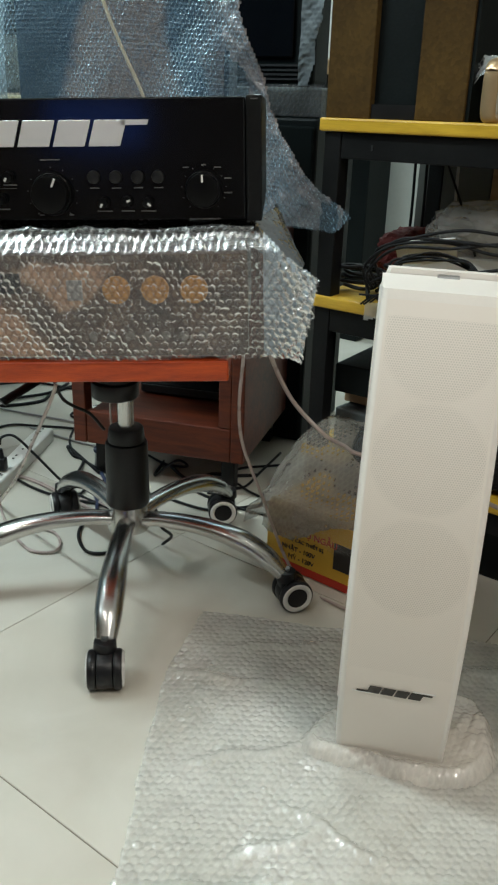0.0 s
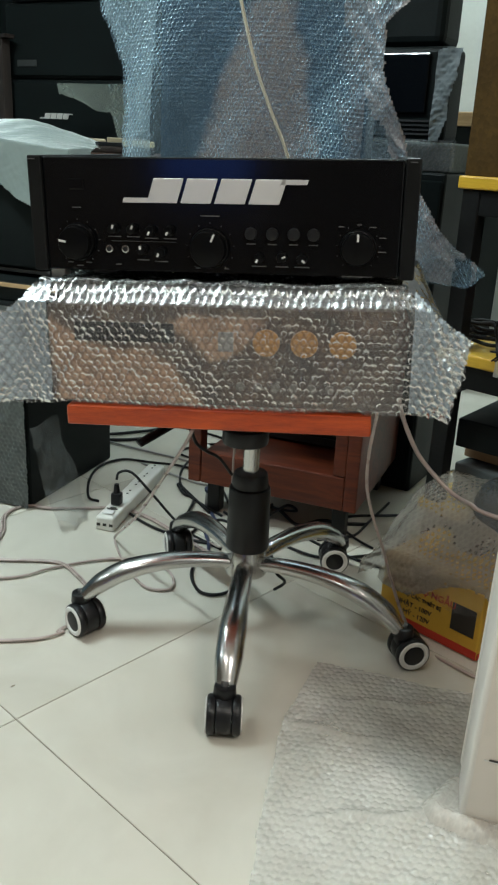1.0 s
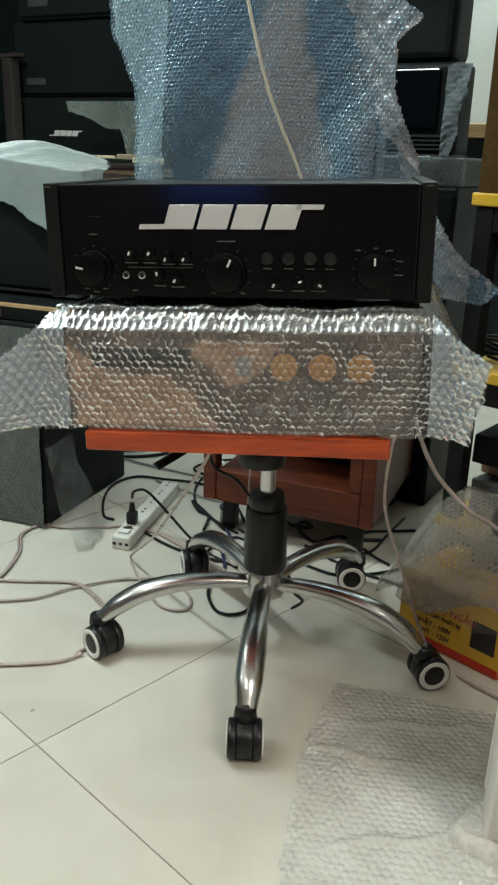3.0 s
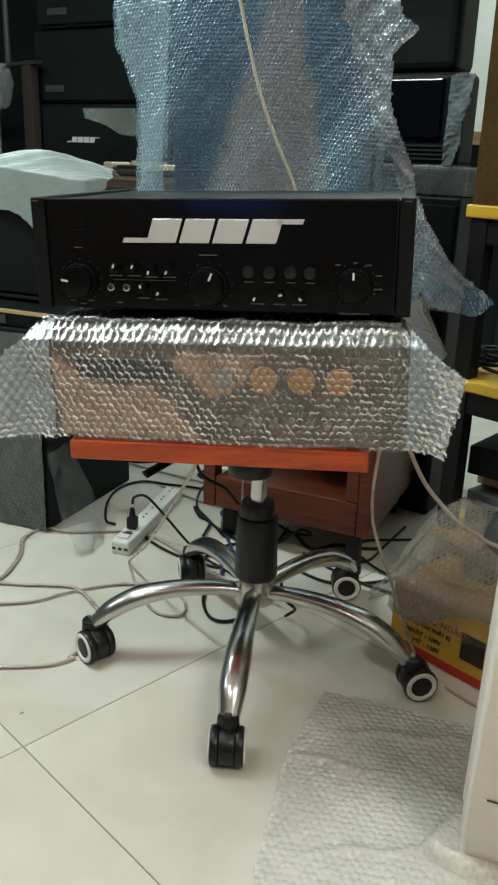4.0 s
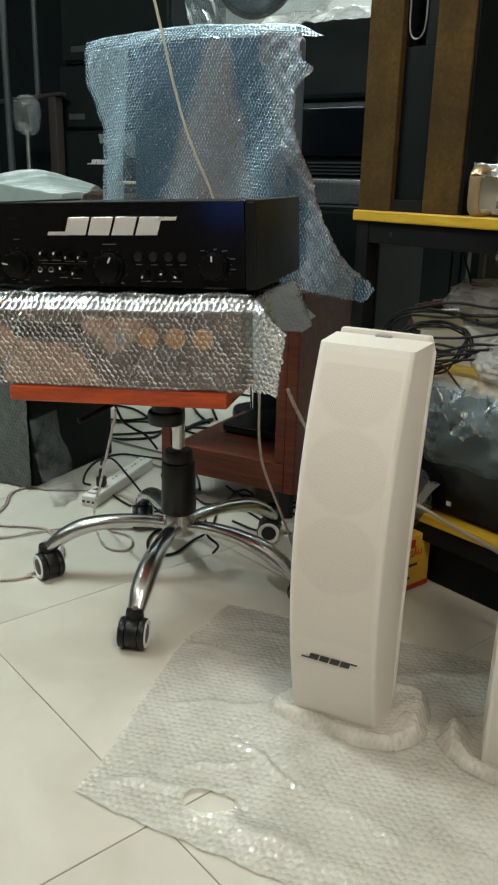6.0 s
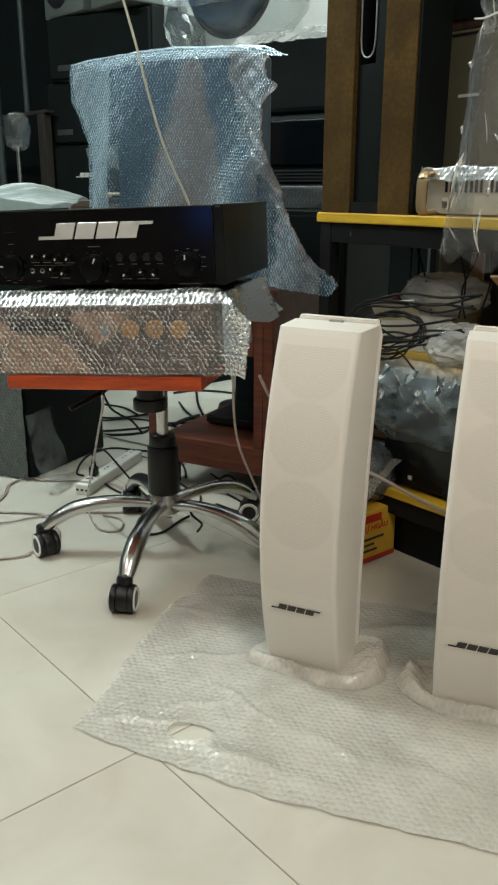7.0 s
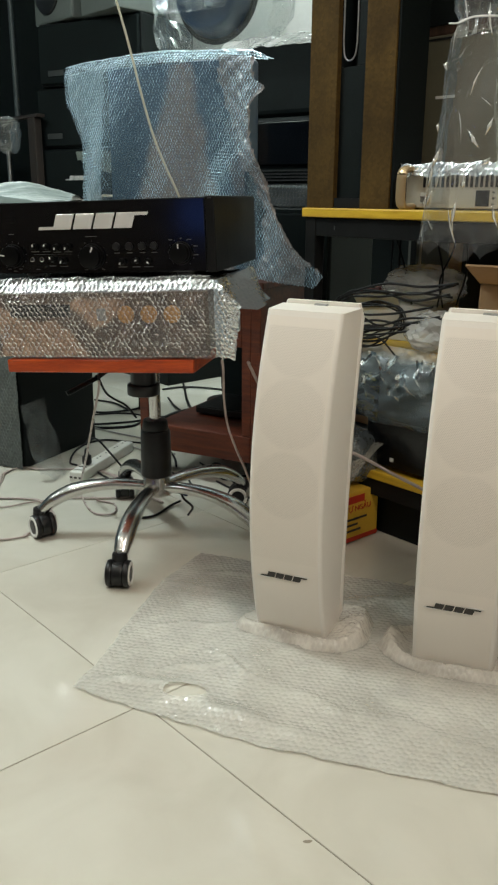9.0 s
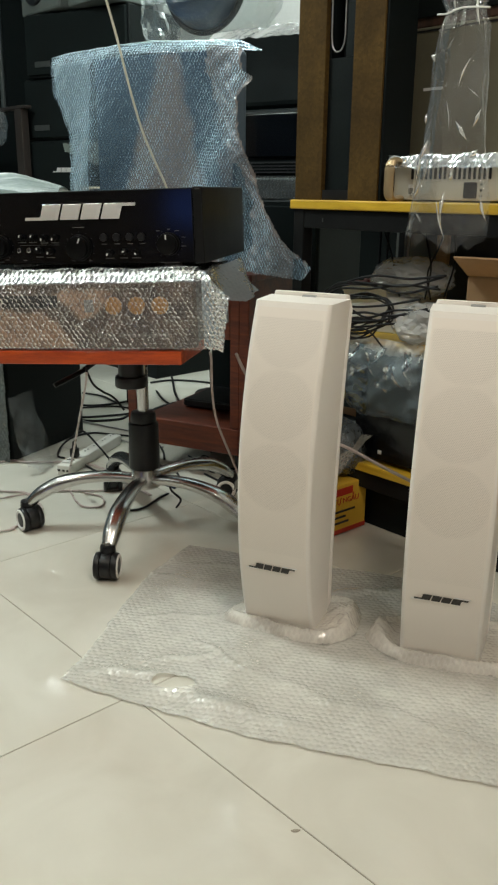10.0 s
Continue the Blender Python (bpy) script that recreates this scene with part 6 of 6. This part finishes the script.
# ---- the black boxes beside the stool ----
def left_boxes():
    m = pose(-0.735, 1.575, 0.0, 0, 0, -14)
    lo = thing("wrapped_speaker", m, "black speaker box with its front wrapped in grey bubble foam", "speaker")
    part("carcass", box(-0.50, 0.0, 0.01, 0.36, 0.0, 0.46, 0.006), BLACK_BOX, lo)
    sheet("bubble_foam", lambda a, b: (a, -0.004 + 0 * a, b), -0.50, 0.004, 0.004, 0.455, BUBBLE_FOAM, lo, "grey bubble foam over the front", None, 0.0115, 0.0032, 0.0026, 0.003, 2.0)
    sheet("plastic_skirt", lambda a, b: (0.012 + 0.006 * np.sin(a * 30 + b * 9) + 0.13 * (1 - b / 0.40) ** 2 + 0.008 * fold(a, b, 2.0, 0.2), a - 0.07 * (1 - b / 0.4), b), -0.01, 0.11, 0.002, 0.21, SKIRT, lo, "hazy plastic skirt hanging at the side", lambda a, b: b > 0.004 + 0.03 * np.clip(fold(a, b, 3.0, 0.2), 0, 1), 0.0125, 0.0, 0.004, 0.005, 5.0)
    up = thing("black_speaker", m @ pose(0.05, 0.10, 0.505), "black speaker on a board, covered with a white foam sheet", "speaker")
    part("carcass", box(-0.55, 0.0, 0.0, 0.36, 0.0, 0.235, 0.012, 3), BLACK_BOX, up)
    part("front_cloth", box(-0.53, -0.045, -0.012, -0.0005, 0.015, 0.22, 0.004), BLACK_CLOTH, up, "black grille cloth")
    part("corner", box(-0.035, 0.001, -0.004, 0.02, 0.0, 0.03, 0.004), STEEL, up, "worn metal corner")
    part("side_trim", box(-0.014, -0.004, -0.006, -0.0005, 0.031, 0.225, 0.002), DULL_PLATE, up, "dull grey edge trim")
    part("bottom_trim", box(-0.53, -0.036, -0.006, -0.0005, 0.003, 0.012, 0.002), DULL_PLATE, up, "dull grey edge trim")
    bd = thing("shelf_board", m @ pose(0.05, 0.05, 0.4605), "dark board with a pale worn edge between two speakers", "board")
    part("plank", box(-0.58, 0.03, -0.03, 0.42, 0.0, 0.04, 0.003), BLACK_BOX, bd)
    part("pale_edge", box(-0.58, 0.03, -0.034, -0.0305, 0.030, 0.038), RAW_EDGE, bd, "pale worn edge")
    part("terminal_plate", box(-0.24, -0.14, -0.034, -0.0305, 0.006, 0.026, 0.001), DULL_PLATE, bd, "dull terminal plate")

    def drape(a, b):
        hang = np.clip(np.abs(a + 0.27) - 0.285, 0, 1)
        front = np.clip(0.0 - b, 0, 1)
        z = 0.256 + 0.06 * np.exp(-((a + 0.22) / 0.17) ** 2 - ((b - 0.16) / 0.16) ** 2) - 0.9 * hang - 0.95 * front + 0.003 * fold(a, b, 3, 0.3)
        return a - 0.5 * hang * np.sign(a + 0.27), b + 0.7 * front, z

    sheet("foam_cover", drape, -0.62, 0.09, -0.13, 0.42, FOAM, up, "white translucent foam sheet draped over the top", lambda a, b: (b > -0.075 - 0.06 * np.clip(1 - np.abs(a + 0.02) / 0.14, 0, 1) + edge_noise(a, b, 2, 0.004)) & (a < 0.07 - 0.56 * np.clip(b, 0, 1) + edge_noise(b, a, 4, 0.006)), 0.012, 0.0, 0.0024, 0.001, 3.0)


left_boxes()


# ---- the far stack of black speakers ----
FARV = 1.95
for z0, z1, du, tag in ((0.742, 1.005, 0.0, 2), (1.007, 1.29, -0.03, 1), (1.292, 1.575, 0.01, 1)):
    s = thing("black_speaker", room_pose(-2.73 + du, FARV + 0.16, z0, 17), "black loudspeaker in a tall dark stack, with a small silver sign", "speaker", "stacked black speakers")
    w = 0.64
    part("carcass", box(-w, 0.0, 0.02, 0.42, 0.0, z1 - z0, 0.008), BLACK_BOX, s)
    part("front_cloth", box(-w + 0.012, -0.012, 0.0, 0.0195, 0.012, z1 - z0 - 0.012, 0.004), BLACK_CLOTH, s, "black grille cloth")
    if tag == 2:
        emblem(s, -0.485, 0.113, 0.17, SILVER_PAINT, -0.0005, "emblem", 0.003)
    else:
        part("sign_plate", box(-0.57, -0.47, -0.004, -0.0005, 0.045, 0.07, 0.001), DULL_PLATE, s, "dull silver sign plate")
s = thing("long_bench", room_pose(-4.7, FARV - 0.16, 0.0, 0), "low dark bench with a pale top edge under the speaker stack", "bench")
part("bench_top", box(0.0, 2.55, 0.0, 0.6, 0.70, 0.74, 0.004), DARK_WOOD, s)
part("pale_edge", box(0.0, 2.55, -0.006, -0.0005, 0.727, 0.736), mat("worn_brown_edge", (0.10, 0.065, 0.04), 0.6), s, "pale worn edge")
part("bench_front", box(0.02, 2.53, 0.04, 0.58, 0.0, 0.6995), BLACK_BOX, s)
s = thing("record_deck", room_pose(-2.70, FARV - 0.145, 0.7415, 6), "old cream and brown deck lying on the bench", "record deck")
part("case", box(0.0, 0.30, 0.0, 0.10, 0.0, 0.022, 0.006), STAND_WOOD, s)
part("platter", box(0.06, 0.24, 0.012, 0.09, 0.0225, 0.036, 0.012, 3), BLACK_PLASTIC, s, "dark sunken middle")
part("cream_rim", box(0.0, 0.055, 0.002, 0.095, 0.0225, 0.046, 0.008, 3), PALE_GOLD, s, "cream rounded rim")
part("cream_rim", box(0.056, 0.245, 0.091, 0.10, 0.0225, 0.052, 0.004, 3), PALE_GOLD, s, "cream back rim")
part("cream_block", box(0.246, 0.345, -0.012, 0.05, 0.0225, 0.044, 0.005, 3), mat("cream_plastic", (0.55, 0.50, 0.30), 0.4), s, "cream end block")
ps = sheet("plastic_sheet", lambda a, b: (a, 0.01 * np.sin(a * 20) - 0.03 * b + 0.38 * (a + 2.78) * 0.8, 1.012 - b), -2.94, -2.545, 0.0, 0.24, MILKY_SHEET, None, "", lambda a, b: (b < 0.105 - 0.03 * np.sin((a + 2.99) * 18) + 0.13 * np.clip((a + 2.70) / 0.05, 0, 1) + edge_noise(a, b, 3, 0.005)) & (a > -2.938 + 0.3 * b) & (b > 0.03), 0.0125, 0.0, 0.003, 0.002, 2.0)
ps.matrix_world = room_pose(0, FARV - 0.02, 0)
tagged(ps, "milky plastic sheet hanging over a black speaker", "plastic sheet")
s = thing("white_unit", room_pose(-3.42, FARV + 0.02, 1.577, 0), "white square unit with a round dark fan", "fan unit")
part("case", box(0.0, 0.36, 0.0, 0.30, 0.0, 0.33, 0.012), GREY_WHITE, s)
part("fan_ring", can(0.115, 0.11, 0.012, (0.14, 0.0, 0.15), "y", 40, 0.003), BLACK_PLASTIC, s, "round dark fan ring", True)
part("fan_hub", can(0.045, 0.04, 0.010, (0.14, -0.013, 0.15), "y", 28, 0.003), STEEL, s, "pale fan hub", True)
s = thing("white_carton", room_pose(-3.03, FARV + 0.05, 1.577, 0), "plain white carton on top of the stack", "carton")
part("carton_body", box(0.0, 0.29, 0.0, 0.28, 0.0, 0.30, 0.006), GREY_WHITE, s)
s = thing("steel_pole", room_pose(-3.555, 1.755, 0.0, 0), "thin grey steel pole beside the speaker stack", "pole")
part("pole", can(0.017, 0.017, CEILING - 0.002, (0, 0, 0), seg=20), mat("pale_grey_paint", (0.035, 0.045, 0.047), 0.45), s, "", True)


s = thing("steel_pole", room_pose(-3.51, 1.89, 1.167, 0), "thin grey steel pole standing on the rack frame", "pole")
part("pole", can(0.014, 0.014, 1.5, (0, 0, 0), seg=20), bpy.data.materials["pale_grey_paint"], s, "", True)


def side_stand():
    s = thing("wooden_stand", room_pose(-3.27, 1.868, 0.741, 0), "dark wooden rack frame with brown legs beside the stack", "stand")
    part("top_rail", box(-0.85, 0.0, 0.0, 0.045, 0.410, 0.425, 0.003), STAND_WOOD, s)
    for x in (-0.84, -0.105):
        part("leg", box(x, x + 0.07, 0.002, 0.043, 0.0, 0.4095, 0.004), STAND_WOOD, s)
    return s


side_stand()
lp = lump("plastic_bag", 0.20, 0.11, 0.18, BAG, None, "", seed=21.0, rough=0.16, power=2.1, fine=0.2)
lp.matrix_world = room_pose(-3.47, 1.805, 0.98, 0)
tagged(lp, "round clear plastic bag over a lamp", "plastic bag")
s = thing("table_lamp", room_pose(-3.52, 1.83, 0.7405, 0), "small dark lamp stem under a clear bag", "lamp")
part("stem", can(0.012, 0.012, 0.26, (0, 0, 0.0), seg=14), STEEL, s, "", True)
part("lamp_base", can(0.035, 0.03, 0.015, (0, 0, 0.0), seg=24), BLACK_METAL, s, "", True)
for u, w, h in ((-5.3, 0.78, 1.95), (-4.5, 1.18, 2.25)):
    s = thing("tall_black_speaker", room_pose(u, FARV + 0.25, 0.0, 0), "tall black speaker in the dark corner", "speaker", "tall black speakers")
    part("carcass", box(0.0, w, 0.02, 0.5, 0.0, h, 0.01), BLACK_BOX, s)
    part("front_cloth", box(0.02, w - 0.02, 0.0, 0.0195, 0.02, h - 0.02, 0.006), BLACK_CLOTH, s)


# ---- between the wrapped screen and the rack ----
TVP = pose(-0.13, 1.99, 0, 0, 0, -24)
s = thing("black_plinth", TVP, "tall black box standing on the floor behind the cabinet", "box")
part("carcass", box(-0.12, 0.275, 0.0, 0.26, 0.0, 0.752, 0.006), BLACK_BOX, s)
part("front_cloth", box(-0.105, 0.27, -0.010, -0.0005, 0.02, 0.735, 0.004), BLACK_CLOTH, s, "black grille cloth")
s = thing("wrapped_box", TVP @ pose(0, 0, 0.7525), "flat box in bubble wrap under the old television", "box")
part("carcass", box(-0.11, 0.275, 0.015, 0.16, 0.0, 0.061, 0.005), FOAM_GREY, s)
sheet("bubble_wrap", lambda a, b: (a, 0.008 + 0 * a, b), -0.12, 0.285, 0.002, 0.066, WRAP, s, "bubble wrap", None, 0.0125, 0.0035, 0.0042, 0.003, 2.0)
s = thing("old_television", TVP @ pose(0, 0, 0.8152), "small black tube television partly in bubble wrap", "television")
part("case", box(-0.10, 0.250, 0.02, 0.115, 0.0, 0.190, 0.012, 3), BLACK_BOX, s)
part("glass", box(-0.07, 0.205, 0.012, 0.0195, 0.055, 0.177, 0.004), BLACK_GLOSS, s, "dark glass front")
for i in range(4):
    part("speaker_slot", box(-0.07, 0.22, 0.016, 0.0195, 0.012 + i * 0.009, 0.016 + i * 0.009), DARK_HANDLE, s)
sheet("bubble_wrap", lambda a, b: (a, 0.006 + 0.2 * np.clip(a - 0.29, 0, 1), b), 0.222, 0.282, 0.0, 0.190, FOLD, s, "strip of bubble wrap down the side", lambda a, b: (b < 0.184 + edge_noise(a, b, 2, 0.006)) & (a < 0.280 - 0.18 * (0.185 - b) + edge_noise(b, a, 4, 0.004)), 0.0112, 0.003, 0.003, 0.005, 2.0)
s = thing("black_case", TVP @ pose(0, 0, 1.0055), "black case with a plastic sheet over its top", "case")
part("carcass", box(-0.10, 0.222, 0.03, 0.145, 0.0, 0.213, 0.02, 3), BLACK_BOX, s)
sheet("plastic_sheet", lambda a, b: (a + 0.25 * np.clip(a - 0.27, 0, 1), b, 0.221 - 0.7 * np.clip(a - 0.27, 0, 1) - 0.6 * np.clip(0.04 - b, 0, 1) + 0.006 * fold(a, b, 4, 0.15)), -0.12, 0.236, -0.03, 0.145, HAZY_BAG, s, "hazy plastic over the top", None, 0.0125, 0.0, 0.008, 0.004, 3.0)

s = thing("black_chest", pose(0.30, 3.02, 0, 0, 0, WALL), "black box with a pale board lid against the wall", "box")
part("carcass", box(-0.14, 0.14, -0.10, 0.05, 0.0, 0.880, 0.004), BLACK_BOX, s)
part("board_lid", box(-0.15, 0.15, -0.11, 0.05, 0.8805, 0.925, 0.004), RAW_EDGE, s, "pale board lid")


def bagged_fan():
    f = thing("bagged_fan", pose(-0.34, 2.45, 0.0, 0, 0, -20), "round blue-grey pedestal fan in a clear plastic bag", "fan")
    part("pedestal", can(0.02, 0.02, 1.22, (0, 0.03, 0.0), seg=18), WHITE_PLASTIC, f, "", True)
    part("base", can(0.085, 0.08, 0.03, (0, 0.03, 0.0), seg=36, bevel=0.006), BLACK_PLASTIC, f, "", True)
    part("fan_head", can(0.15, 0.13, 0.07, (0, -0.03, 1.44), "y", 44, 0.01), NAVY, f, "dark round fan cage", True)
    sweep("cage_ring", [(0.155 * math.cos(k * math.pi / 12), -0.03, 1.44 + 0.155 * math.sin(k * math.pi / 12)) for k in range(25)], 0.010, BLACK_PLASTIC, f, "thick dark cage ring", 10, 2)
    lump("crinkle", 0.30, 0.10, 0.24, FOIL, f, "crinkled film before the cage, silvery glints set as milky streaks", (-0.03, -0.11, 1.37), seed=4.0, rough=0.2, fine=0.12, sub=4, crisp=1.2)
    lump("bag", 0.50, 0.26, 0.50, FAN_BAG, f, "shiny bluish plastic bag", (0, 0, 1.21), seed=14.0, rough=0.15, fine=0.1, sub=4, crisp=1.0)
    return f


bagged_fan()
s = thing("wall_poster", room_pose(-2.16, BACK - 0.012, 1.44, 0), "white poster with a small dark red mark on the wall", "poster")
part("poster_sheet", box(-0.26, 0.30, 0.0, 0.004, 0.0, 0.62), PAPER, s)
part("red_mark", can(0.03, 0.018, 0.003, (0.02, -0.0005, 0.115), "y", 22), BOX_RED, s, "dark red mark", True)
part("mark_tail", box(0.016, 0.022, -0.003, -0.0005, 0.045, 0.085), BOX_RED, s)
part("lower_frame", box(-0.27, 0.31, -0.008, 0.003, -0.03, -0.002), RAW_EDGE, s, "pale wooden batten")

s = thing("lit_display", room_pose(0.90, V0 + 0.012, 0.56, 0), "blue glowing flat display on the brown wall", "display")
part("bezel", box(-0.31, 0.31, -0.010, 0.02, -0.02, 0.24, 0.005), BLACK_PLASTIC, s)
part("glowing_panel", box(-0.29, 0.29, 0.0205, 0.023, 0.0, 0.22), glow("blue_display_glow", (0.10, 0.22, 0.85), 1.9), s, "blue glowing panel")

for x, y, w, turn in ((-0.517, 0.966, 0.011, 60), (0.300, 0.306, 0.016, 20), (0.173, 0.507, 0.004, 0)):
    sc = lump("scuff_mark", w * 0.7, w * 0.3, 0.0006, SCUFF, None, "", seed=x * 9, rough=0.4, sub=2)
    sc.matrix_world = pose(x, y, 0.0004, 0, 0, turn)
    tagged(sc, "tiny dark scuff of dirt on a tile", "scuff mark", "scuffs on the tiles")

# ---- floor tiles ----
TS = 0.6
base = part("tile", box(0.0008, TS - 0.0008, 0.0008, TS - 0.0008, -0.012, 0.0, 0.0008, 1), TILE, floor)
first = True
for i in range(-9, 5):
    for j in range(-6, 6):
        if first:
            t, first = base, False
        else:
            t = new("tile", base.data)
            t.parent = floor
        t.matrix_local = pose(i * TS, j * TS, 0)
